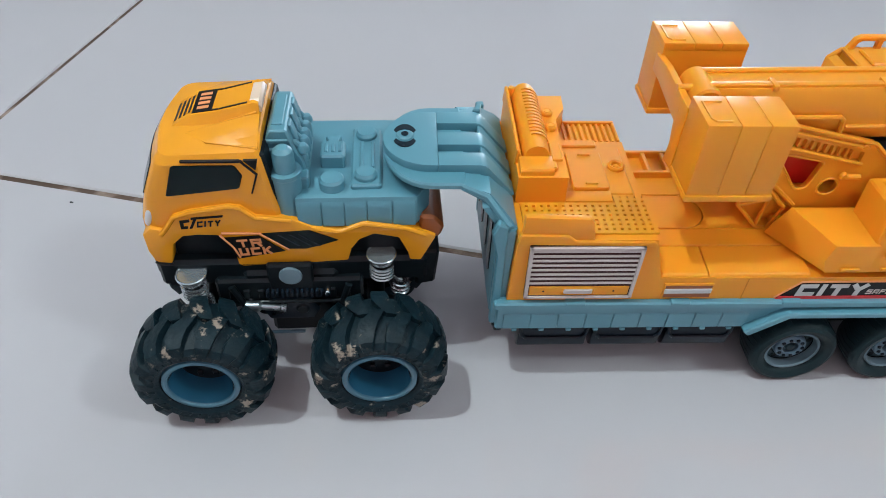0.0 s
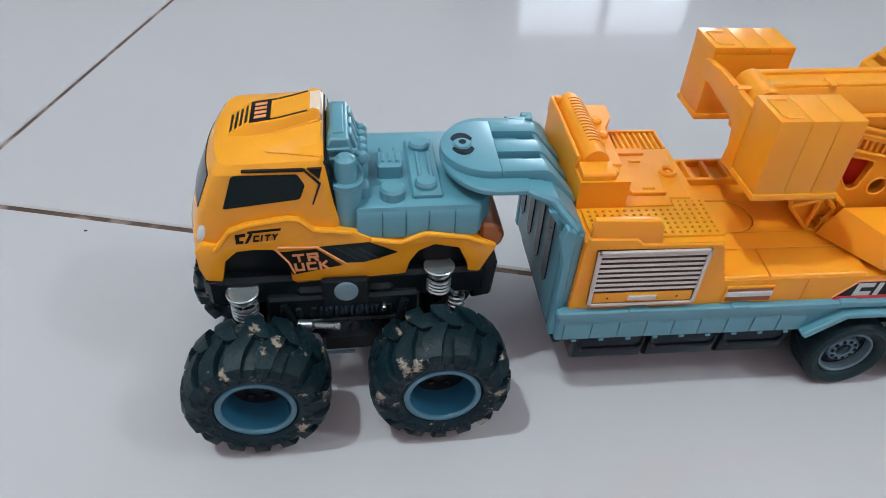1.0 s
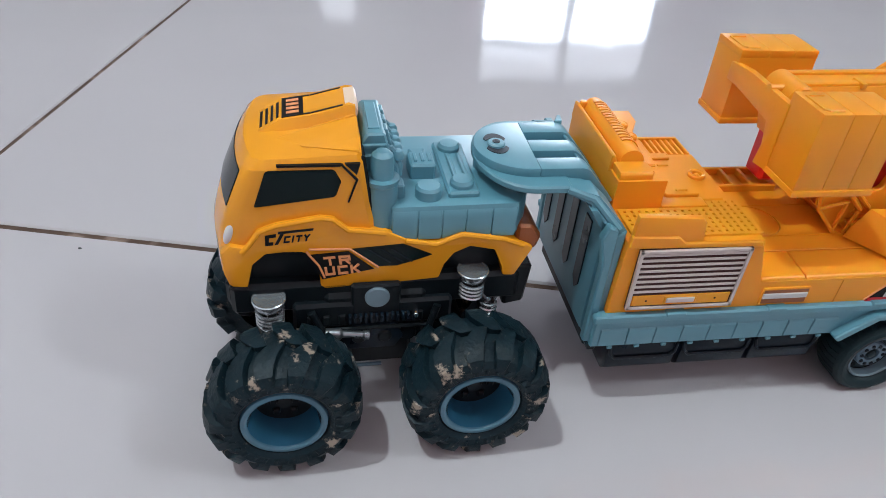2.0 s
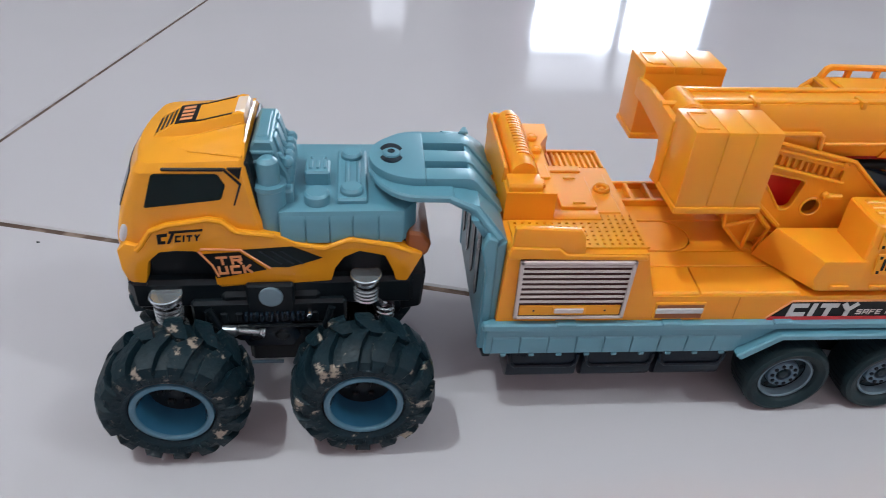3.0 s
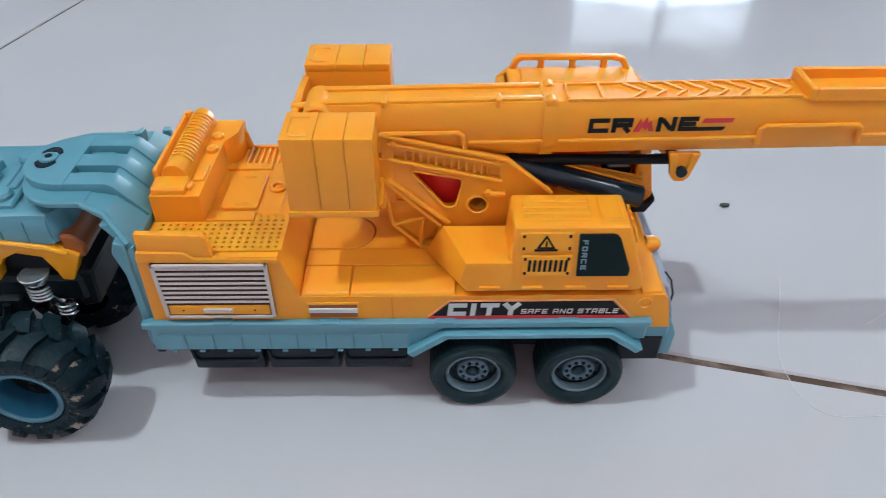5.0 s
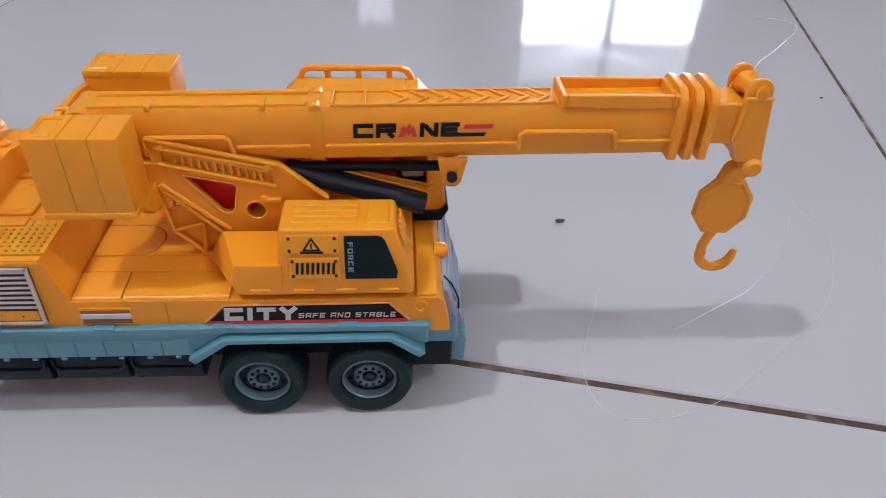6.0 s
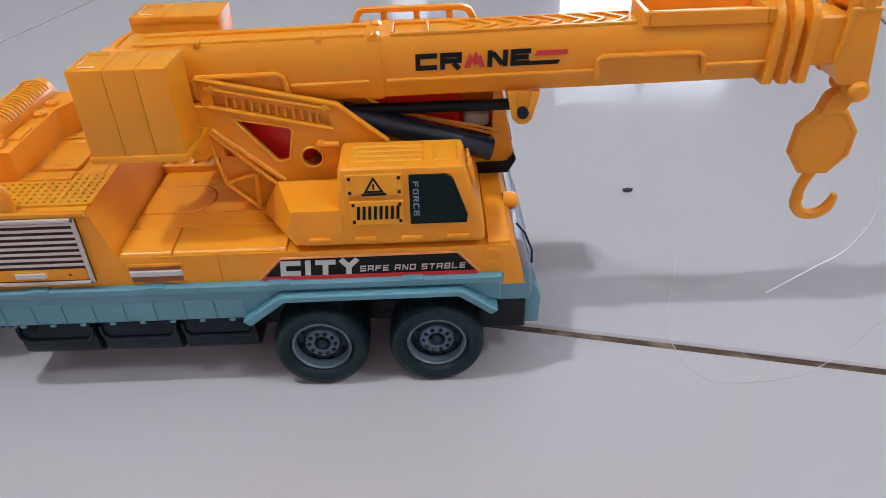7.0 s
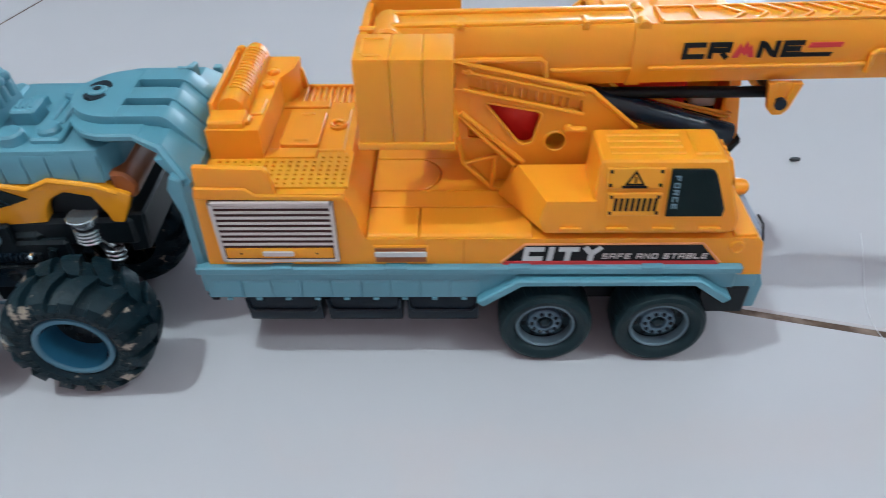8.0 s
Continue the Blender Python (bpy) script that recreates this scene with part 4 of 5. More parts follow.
for y0, y1, d in ((288.2, 292.2, 0), (306.5, 311, -1.2)):
    cheek_plate = part("head_cheek", made(prism, [(419.4, 141), (424.6, 129), (438.2, 128.4), (436, 146), (434, 162.6), (420.8, 162.6)], "y", y0, y1, 0.9, 2), ORANGE, boom)
    part("cheek_dome", made(prism, [(433.6 + d, 160)] + [(x + d, zz) for x, zz in dome] + [(421.2 + d, 160)], "y", y0 + 0.8, y1 - 0.2, 1.2, 2), ORANGE, cheek_plate)
    part("cheek_border", made(box, 420.6, 434.2, y0 - 0.7, y0 + 1, 161.4, 163.2, 0.5), ORANGE, cheek_plate)
    part("cheek_border", made(prism, [(419.2, 141), (421.6, 141), (423.2, 162), (420.6, 162)], "y", y0 - 0.7, y0 + 1, 0.4), ORANGE, cheek_plate)
part("head_web", made(prism, [(420, 139), (425, 129.6), (435, 129.6), (433, 156), (428, 157), (420, 152)], "y", 291, 307, 0.6), ORANGE, boom)
part("pulley", made(lathe, [(0, 291), (5.6, 291), (6.2, 292.5), (4.4, 296), (4.4, 302), (6.2, 305.5), (5.6, 307), (0, 307)], (427.4, 0, 163.4), "y", 24), ORANGE, boom)
part("cheek_boss", made(lathe, [(0, 287.2), (2.6, 287.3), (3.4, 287.9), (3.4, 289.4)], (427.6, 0, 165.2), "y", 16, squash=1.2), ORANGE, boom)
for y in (287.6, 293.2, 298.8, 304.4):
    part("head_knob", made(lathe, [(0, y - 2.6), (3.4, y - 2.4), (4.6, y - 1.2), (5, y), (4.6, y + 1.2), (3.4, y + 2.4), (0, y + 2.6)], (434, 0, 126.0), "y", 16), ORANGE, boom)

# hook block
bm = B()
oct_ = [(430 + 15.2 * math.cos(radians(a)), 97.5 + 18.2 * math.sin(radians(a))) for a in (17, 62, 112, 152, 197, 242, 292, 337)]
prism(bm, [(430 + (x - 430) * 0.97, 97.5 + (zz - 97.5) * 0.97) for x, zz in oct_], "y", 295.5, 299.5, 0.3)
hook_block = part("hook_block", bm, ORANGE, crane, "orange eight-sided hook block")
part("block_rim", made(sweep, [(430 + (x - 430) * 0.9, 297.5, 97.5 + (zz - 97.5) * 0.9) for x, zz in oct_], 2.6, 8, True), ORANGE, hook_block)
part("block_neck", made(prism, [(424, 112), (434, 113), (439, 122), (434, 126), (426.5, 121)], "y", 293, 302, 0.8), ORANGE, hook_block)
hk = [(429.5, 297.5, 82), (427, 297.5, 76), (425.6, 297.5, 70)] + [(435 + 9.2 * math.cos(radians(a)), 297.5, 65.2 + 8.8 * math.sin(radians(a))) for a in range(165, 365, 20)] + [(444.8, 297.5, 67.5)]
part("hook", made(sweep, hk, [2.8, 2.6, 2.7] + [2.9] * 8 + [2.8, 2.6, 1.9], 10), ORANGE, hook_block)

# lug and hydraulic ram
for y0, y1 in ((285.6, 289), (310, 313.5)):
    bm = B()
    pts = [(277.5, 132), (280, 119.5), (282.5, 117), (286.5, 117), (289, 119.5), (292, 132)]
    ins = [(281, 132), (282.6, 121), (284, 120), (285.6, 120.4), (287, 123), (288.4, 132)]
    prism(bm, pts, "y", y0 + 1.2, y1, 0.3)
    for a, c in zip(range(5), range(1, 6)):
        prism(bm, [pts[a], pts[c], ins[c], ins[a]], "y", y0, y1, 0.2)
    part("boom_lug", bm, ORANGE, boom)
part("lug_pin", made(lathe, [(0, 284.4), (2.6, 284.4), (2.6, 313), (0, 313)], (284.6, 0, 122.5), "y", 16), NAVY, boom)
ram = part("ram_barrel", made(sweep, [(203, 299, 119.8), (214, 299, 116.4), (272, 299, 98.7)], [5.4, 5.7, 5.7], 20), RAM_BLUE, crane, "dark navy hydraulic ram barrel")
part("ram_rod", made(sweep, [(206, 299, 121), (284.6, 299, 121.2)], 2.7, 12), BLACK, ram)


# far driver's cab with side window and roof rack
def far_cab(bm):
    ya, yb = 317, 347
    outer = [(198, 80), (282, 80), (284.5, 88), (275, 140), (270, 147), (206, 147), (200, 142)]
    hole = [(206, 114), (274, 95), (274, 120), (206, 132)]
    prism(bm, [(198, 80), (282, 80), (284.5, 88), hole[1], hole[0]], "y", ya, ya + 3, 0.3)
    prism(bm, [outer[2], outer[3], outer[4], hole[2], hole[1]], "y", ya, ya + 3, 0.3)
    prism(bm, [outer[4], outer[5], hole[3], hole[2]], "y", ya, ya + 3, 0.3)
    prism(bm, [outer[5], outer[6], outer[0], hole[0], hole[3]], "y", ya, ya + 3, 0.3)
    prism(bm, outer, "y", yb - 3, yb, 0.6)
    prism(bm, [(198, 82), (202, 82), (204, 144), (200, 142)], "y", ya + 2, yb - 2, 0.2)
    prism(bm, [(270, 147), (275, 142), (206, 142), (206, 147)], "y", ya + 2, yb - 2, 0.3)
    prism(bm, [(279.6, 108), (281, 80), (284.5, 88), (280.8, 108)], "y", ya + 2, yb - 2, 0.3)


driver = part("driver_cab", made(far_cab), ORANGE, crane, "orange driver cab with open window frame")
part("cab_skirt", made(prism, [(262, 77.4), (282, 77.4), (286, 84.6), (285.4, 87.6), (281, 83), (262, 82.6)], "y", 314, 349, 0.5), BLACK, driver)
part("seat", made(box, 140, 258, 326, 342, 84, 124, 2.0), RED, driver, "red plastic cab interior")
part("white_inlay", made(box, 260.2, 273, 324.6, 332, 98.8, 105.8, 2.4, 4), PRINT_WHITE, driver, "white rounded cab inlay")
part("inlay_seat", made(box, 258, 273.6, 325.4, 333, 88, 98.6, 1.0), BLACK, driver)
for xa, za, xb, zb in ((209, 120, 274, 105.2), (238, 113, 274, 102.9)):
    part("window_rail", made(sweep, [(xa, 307, za), (xb, 307, zb), (xb + 3, 318, zb - 5)], 0.8, 8), ORANGE, driver)
part("front_glass", made(prism, [(279, 112), (280.2, 112), (275.6, 138), (274.4, 138)], "y", 321, 344, 0), GLASSY, driver)
bm = B()
prism(bm, [(206, 147), (209, 153.6), (212, 155.2), (260, 155.2), (265, 153.6), (268.6, 147), (265.4, 147), (262.4, 151.8), (259, 152.6), (213, 152.6), (211.4, 151.8), (209.2, 147)], "y", 341.5, 345, 0.5)
for x in (221, 237, 253):
    box(bm, x, x + 3, 341.8, 344.6, 147, 153, 0.4)
box(bm, 205, 270, 320, 345, 146, 148.2, 0.8)
box(bm, 211, 263, 324, 340, 147.8, 149.8, 0.8)
part("roof_rack", bm, ORANGE, driver, "orange roof rack rail")
for k in range(4):
    part("front_slot", made(prism, [(283.6, 92), (284.6, 92), (282.6, 102), (281.6, 102)], "y", 322 + 6 * k, 326 + 6 * k, 0.2), PALE, driver)


# trailer wheels
def trailer_wheel(x):
    r, w, y = 22.5, 21.0, 244.6
    bm = B()
    lathe(bm, [(0, 8.6), (8.6, 8.6), (9.2, 8.2), (12.6, 8.6), (12.6, 16)], (x, y, r), "y", 32)
    ob = part("wheel", bm, WHEEL_DARK, crane, "grey plastic wheel with black tyre")
    part("bolt_ring", made(lathe, [(3.9, 8.4), (4.1, 5.6), (4.7, 5.2), (7.7, 5.5), (8.3, 6.2), (8.5, 8.6)], (x, y, r), "y", 32), HUB_GREY, ob)
    bm = B()
    lathe(bm, [(14.2, 5), (15.0, 2.4), (16.4, 1.0), (19.2, 0.2), (21.2, 1.0), (r, 3.4), (r, w - 3), (21.2, w), (14, w)], (x, y, r), "y", 44)
    part("tyre", bm, RUBBER, ob)
    bm = B()
    for k in range(40):
        a = 2 * math.pi * k / 40
        c, s, c2, s2 = math.cos(a), math.sin(a), math.cos(a + 0.07), math.sin(a + 0.07)
        sweep(bm, [(x + (r - 0.2) * c, y + 3.8, r + (r - 0.2) * s), (x + (r - 0.2) * c2, y + w / 2, r + (r - 0.2) * s2), (x + (r - 0.2) * c, y + w - 3.5, r + (r - 0.2) * s)], 0.45, 4)
    part("tread", bm, RUBBER, ob)
    part("rim", made(lathe, [(12.6, 8), (12.9, 3.6), (13.5, 2.8), (14.3, 3.2), (14.5, 7)], (x, y, r), "y", 36), RIM_GREY, ob)
    for k in range(10):
        a = 2 * math.pi * k / 10
        part("wheel_bolt", made(lathe, [(0, 4.4), (0.7, 4.5), (1.05, 5.0), (1.05, 6)], (x + 6.2 * math.cos(a), y, r + 6.2 * math.sin(a)), "y", 8), NAVY, ob)
    part("hub_cap", made(lathe, [(0, 5), (1.6, 5.1), (2.4, 5.6), (2.8, 6.8), (3.4, 8.8)], (x, y, r), "y", 18), WHEEL_DARK, ob)
    for k in range(8):
        a = 2 * math.pi * (k + 0.35) / 8
        part("wheel_slot", made(lathe, [(0, 8.1), (1.4, 8.1), (1.4, 9)], (x + 10.6 * math.cos(a), y, r + 10.6 * math.sin(a)), "y", 10), BLACK, ob)
    return ob


def turned_copy(ob, root):
    """The same wheel on the far side: half a turn about the thing's upright axis through the same x."""
    made_ = {}
    for o in (ob, *ob.children_recursive):
        c = o.copy()
        scene.collection.objects.link(c)
        made_[o] = c
        if o is not ob:
            c.parent = made_[o.parent]
    made_[ob].parent = root
    return made_[ob]


for wx in (187.6, 242.7):
    wheel = trailer_wheel(wx)
    other = turned_copy(wheel, crane)
    other.matrix_basis = Matrix.Translation((2 * (wx - 160) * MM, 0, 0)) @ Matrix.Rotation(math.pi, 4, "Z")
    part("axle", made(sweep, [(wx, 255, 22.5), (wx, 343, 22.5)], 3, 10), BLACK, crane)


# ---- toy monster truck ----
truck = thing("toy_monster_truck", -72, 300, 0, "yellow toy monster truck with grey-blue bed and muddy tyres", "toy truck")
MC = 300.0

# black chassis
bm = B()
box(bm, -138, -8, 266, 291, 58, 74, 2)
box(bm, -88, -58, 264, 292, 24, 68, 2)
box(bm, -98, -52, 264, 292, 38, 68, 2)
box(bm, -86, -64, 262.2, 266, 57, 74, 1)
box(bm, -112, -40, 262.5, 290, 50, 64, 1.5)
for k in range(9):
    box(bm, -106 + 7 * k, -102.5 + 7 * k, 261.4, 264, 52, 58, 0.6)
for x in (-90, -60):
    lathe(bm, [(0, 261.4), (3.4, 261.6), (4.2, 263), (4.2, 266)], (x, 0, 44), "y", 16)
chassis = part("chassis", bm, BLACK, truck, "black plastic chassis")
for x, lean in ((-104, 8), (-47, -6)):
    part("suspension_arm", made(sweep, [(x, 261.6, 61), (x + lean * 0.5, 260.4, 52), (x + lean, 261, 40)], [1.9, 1.6, 2.2], 10), BLACK, chassis)
part("drive_housing", made(prism, [(-88, 37), (-66, 37), (-62, 44), (-66, 52), (-86, 52), (-91, 44)], "y", 261, 266, 1.2, 2), NAVY, chassis)
for x in (-83, -71):
    part("housing_cap", made(lathe, [(0, 259.8), (2.6, 260), (3.4, 260.8), (3.4, 263)], (x, 0, 44.5), "y", 18), BLACK, chassis)
part("tie_rod", made(sweep, [(-100, 261, 50), (-77, 260.6, 51), (-50, 261, 50)], 1.0, 8), BLACK, chassis)
for k in range(13):
    part("rack_tooth", made(box, -87.6 + 2.4 * k, -86.2 + 2.4 * k, 259.6, 262.4, 54 + 0.5 * (k % 3), 58.6 - 0.4 * (k % 2), 0.35), NAVY, chassis)
part("rack_tip", made(lathe, [(0, 257.6), (1.2, 257.8), (1.6, 258.6), (1.6, 262)], (-57.4, 0, 58.4), "y", 12), CHROME, chassis)
part("lower_link", made(sweep, [(-92, 263, 24.6), (-72, 263.4, 24.2)], 0.9, 8), HUB_GREY, chassis)
part("front_bumper", made(prism, [(-140, 64), (-137, 54), (-130, 52), (-130, 74), (-140, 74)], "y", 270, 330, 1.5), BLACK, truck)
part("rear_bumper", made(prism, [(-14, 52), (-4, 54), (-2, 76), (-14, 76)], "y", 268, 332, 1.2), BLACK, truck)
for x, fx in ((-117.2, -122), (-32.6, -36)):
    part("axle", made(sweep, [(x, 244, 33.8), (fx, 312, 33.8)], 5, 12), BLACK, truck)
part("round_badge", made(lathe, [(0, 261), (5.0, 261.1), (5.6, 261.5), (5.6, 263)], (-74.7, 0, 67.5), "y", 28), SILVER, chassis, "grey round badge")
part("exhaust_pipe", made(sweep, [(-98, 258.4, 50.4), (-91.6, 258, 50.4), (-90.4, 258, 50.2), (-81.6, 258, 49), (-81, 258, 49), (-78.6, 258, 48.6)], [2.7, 2.7, 1.7, 1.7, 2.1, 2.1], 12), DULL_CHROME, chassis, "chrome exhaust pipe")

# shell: cab with a bowed front, side skirts
def front_at(y, half, r, xf, bow):
    """The x of the cab's front at a given y: bowed in the middle, rounded off to the flanks."""
    d = abs(y - MC)
    if d <= half - r:
        return xf - bow * (1 - (d / (half - r)) ** 2)
    return xf + r - math.sqrt(max(0.0, r * r - (d - half + r) ** 2))


def cab_ring(z, xf, bow, xb, half, r, z1=None):
    ys = [MC - half + r * (1 - math.cos(radians(18 * k))) for k in range(6)]
    ys = ys + [MC - half + r + (2 * half - 2 * r) * k / 8 for k in range(1, 8)] + [2 * MC - y for y in ys[::-1]]
    pts = [(xb, MC - half + 2), (xb - 2, MC - half)] + [(front_at(y, half, r, xf, bow), y) for y in ys] + [(xb - 2, MC + half), (xb, MC + half - 2)]
    return [(x, y, z if z1 is None else z + (z1 - z) * max(0.0, (x - xf) / (xb - xf))) for x, y in pts]


CAB = ((91.6, -141.2, 3.0, -74.6, 31.6, 9, None), (96, -140.8, 3.0, -75, 31.8, 9, None), (104, -138.4, 3.0, -76, 32, 8, None), (113, -135.2, 3.0, -78, 32.2, 6.5, None),
       (130, -127.8, 3.0, -80.5, 32, 6.5, 131.0), (133.6, -125, 3.0, -81, 30, 7, 135.2), (135.4, -120.6, 3.0, -81, 24, 9, 138.6), (136.4, -117, 2.0, -83, 16, 8, 140.6))
bm = B()
loft(bm, [cab_ring(*row) for row in CAB])
shell = part("cab_shell", bm, YELLOW, truck, "glossy yellow painted cab", sharp=24)
bm = B()
loft(bm, [cab_ring(*row) for row in ((74.5, -139.4, 2.0, -131, 31, 8, None), (78, -141.0, 3.0, -130.6, 32, 8, None), (84, -141.2, 3.0, -129.6, 31.6, 8, None), (91.5, -141.2, 3.0, -128, 31.6, 9, None))])
part("nose", bm, YELLOW, shell, sharp=24)
skirt = [(-137.4, 74.5), (-139.4, 82), (-139.6, 92), (-135.6, 96), (-129.5, 94.5), (-124, 103), (-116.4, 106), (-98.5, 109), (-93, 108.1), (-87, 102.2), (-71, 100), (-62.5, 95.3), (-49, 92.8), (-38, 97.5), (-18.5, 94), (-9, 90), (-4, 87.5),
         (-11.2, 72), (-16.8, 72.5), (-17.8, 77.5), (-22, 87.2), (-33.4, 89.9), (-40.5, 86.5), (-44.5, 80.5), (-46.5, 73), (-97, 69.8), (-99.2, 71), (-99.6, 79), (-102.5, 87.8), (-106, 91), (-114, 91.4), (-121.5, 90.8), (-127.2, 85.5), (-130, 73.5)]
for y0, y1 in ((266, 274), (326, 334)):
    sk = part("side_skirt", made(prism, skirt, "y", y0, y1, 1.2, 2), YELLOW, truck, "yellow side skirt with wheel arches")
for s in (1, -1):
    yy = MC - 34.2 * s
    part("skirt_ridge", made(sweep, [(-131, yy, 92.5), (-128.6, yy, 95.2), (-123.4, yy, 102.6), (-116.2, yy, 105.4), (-98.6, yy, 108.4), (-93.2, yy, 107.5), (-87.2, yy, 101.7), (-71, yy, 99.4)], 1.2, 8), YELLOW, truck)
    part("skirt_ridge", made(sweep, [(-62.5, yy, 94.8), (-49, yy, 92.2), (-38, yy, 96.9), (-18.5, yy, 93.4), (-9, yy, 89.4)], 1.3, 8), YELLOW, truck)
    part("skirt_trim", made(sweep, [(-137.6, yy + 0.6 * s, 75), (-136, yy + 0.6 * s, 73.6), (-130, yy + 0.6 * s, 73)], 0.9, 6), PRINT_BLACK, truck)
bm = B()
box(bm, -130, -70, 272, 328, 72, 96, 1.5)
box(bm, -72, -10, 272, 328, 70, 94, 1.5)
part("inner_body", bm, BLACK, truck)
part("tail_block", made(prism, [(-12, 82), (-2, 85), (0, 92), (-5, 98), (-12, 98.6)], "y", 268.4, 331.6, 1.4), BROWN, truck, "rust brown tail lamp block")
for q in (-1, 1):
    for nm, grow, ma, lb in (("headlight_rim", 0.5, PRINT_BLACK, ""), ("headlight", 0.0, LENS, "clear headlight lens")):
        bm = B()
        bmesh.ops.create_uvsphere(bm, u_segments=16, v_segments=12, radius=1)
        for v in bm.verts:
            x, y, z = v.co
            v.co = Vector((-134.9 + (2.5 + grow * 1.4) * x + 2.2 * z + (1.1 if grow else 0), MC + q * (29.3 + 2.3 * y - (0.7 if grow else 0)), 100.4 + (6.2 + grow * 1.6) * z))
        part(nm, bm, ma, shell, lb)
    part("fog_recess", made(prism, [(-136.4, 79), (-131, 80), (-130, 90), (-133.8, 91.6), (-137, 88)], "y", *((268.3, 270) if q < 0 else (330, 331.7)), 0.5), YELLOW, shell)

part("cab_back", made(prism, [(-76.4, 93), (-73.4, 93), (-79.6, 134), (-82, 134)], "y", 270.4, 329.6, 0.8), BLACK, shell, "dark rear wall of the cab")

# windows and printing on the cab
for y0, y1, s in ((267.2, 268.6, 1), (331.4, 332.8, -1)):
    part("side_window", made(prism, [(-124.4, 113.7), (-123, 113.6), (-92.6, 117.2), (-91.6, 118), (-89.4, 124.4), (-91.8, 129.4), (-93, 129.9), (-117.6, 130), (-119, 129.4)], "y", y0, y1, 0.4), GLASSY, shell, "black tinted side window")
bm = B()
prism(bm, [(-114.4, 132.5), (-89.4, 132.4), (-89.6, 131.4), (-114.2, 131.7)], "y", 267.3, 268.8, 0)
prism(bm, [(-87.9, 132.5), (-81.8, 132.6), (-83.2, 127.4)], "y", 267.3, 268.8, 0)
prism(bm, [(-89.8, 132.2), (-88.8, 132.2), (-82.6, 125.1), (-83.6, 124.8)], "y", 267.25, 268.8, 0)
prism(bm, [(-83.6, 125.0), (-82.6, 125.2), (-86.4, 114.4), (-87, 114.6)], "y", 267.35, 268.8, 0)
part("window_print", bm, PRINT_BLACK, shell, "black printed window outline")
def screen_ring(z, d):
    q = (z - 113) / 17
    half, r, xf, bow = 32.2 - 0.2 * q, 6.5, -135.2 + 7.4 * q, 3.0
    inset = 4.4 + 1.4 * q
    ys = [MC - half + inset + (2 * half - 2 * inset) * k / 14 for k in range(15)]
    return [(front_at(y, half, r, xf, bow) - d, y, z) for y in ys]


bm = B()
loft(bm, [screen_ring(z, 0.45) + screen_ring(z, -0.5)[::-1] for z in (112.2, 117, 122, 127.4)])
part("windscreen", bm, GLASSY, shell, "black tinted windscreen")

# roof scoop, ridges and printing
bm = B()
loft(bm, [[(x, 287, zb), (x, 313, zb), (x, 310, zt), (x, 290, zt)] for x, zb, zt in ((-121.5, 134, 135.6), (-112, 136, 141.2), (-100, 137.5, 143), (-84.5, 139, 147), (-82, 139, 146.6))])
soften(bm, bm.faces[:], 0.5)
scoop = part("roof_scoop", bm, YELLOW, shell, "yellow raised roof scoop")
for s in (1, -1):
    bm = B()
    for x, d, z in ((-104, 25, 136.9), (-115, 17, 136.6), (-94, 12.4, 140.4), (-81.6, 28.6, 135.9), (-81.6, 18, 141.0), (-81.6, 12, 143.6)):
        for dz in (0, -4):
            bm.verts.new((x, MC - d * s, z + dz))
    bmesh.ops.convex_hull(bm, input=bm.verts[:])
    soften(bm, bm.faces[:], 0.7, 2)
    part("roof_wedge", bm, YELLOW, shell, sharp=40)
for s in (1, -1):
    part("roof_crease", made(sweep, [(-101.4, MC - 25.2 * s, 136.6), (-81.8, MC - 28.4 * s, 135.9)], [0.2, 0.7], 8), YELLOW, shell)
    part("roof_crease", made(sweep, [(-113, MC - 17.4 * s, 136.8), (-95, MC - 12.6 * s, 140.2), (-83, MC - 12 * s, 143.4)], [0.2, 0.5, 0.6], 8), YELLOW, shell)
part("scoop_lens", made(loft, [[(-86.4, y, 144.6), (-81.2, y, 142), (-80.8, y, zt - 1.6), (-81.8, y, zt), (-86, y, zt - 0.6)] for y, zt in ((290.4, 145.8), (293, 147.6), (307, 147.6), (309.6, 145.8))]), PEACH, scoop, "pale clear roof lamp strip")


def roof_print(x0, x1, y0, y1, material, label="", parent=scoop, lift=0.25):
    bm = B()
    def zt(x):
        return 135.6 + (x + 121.5) * 5.6 / 9.5 if x < -112 else 141.2 + (x + 112) * 0.15 if x < -100 else 143 + (x + 100) * 4 / 15.5
    lo = [(x0, y0, zt(x0) + lift), (x1, y0, zt(x1) + lift), (x1, y1, zt(x1) + lift), (x0, y1, zt(x0) + lift)]
    loft(bm, [[(x, y, z - 0.6) for x, y, z in lo], lo])
    return part("roof_print", bm, material, parent, label)


for k in range(4):
    roof_print(-121 + 2.3 * k, -119.9 + 2.3 * k, 293, 307, PRINT_BLACK)
roof_print(-111.8, -103, 291, 309, PRINT_BLACK, "black printed roof panel")
roof_print(-103, -100.1, 291, 292, PRINT_BLACK)
roof_print(-103, -100.1, 308, 309, PRINT_BLACK)
roof_print(-99.9, -87, 291, 292, PRINT_BLACK)
roof_print(-99.9, -87, 308, 309, PRINT_BLACK)
for k in range(4):
    roof_print(-110, -104.8, 293.4 + 3.7 * k, 295.6 + 3.7 * k, PRINT_ORANGE, "", scoop, 0.45)

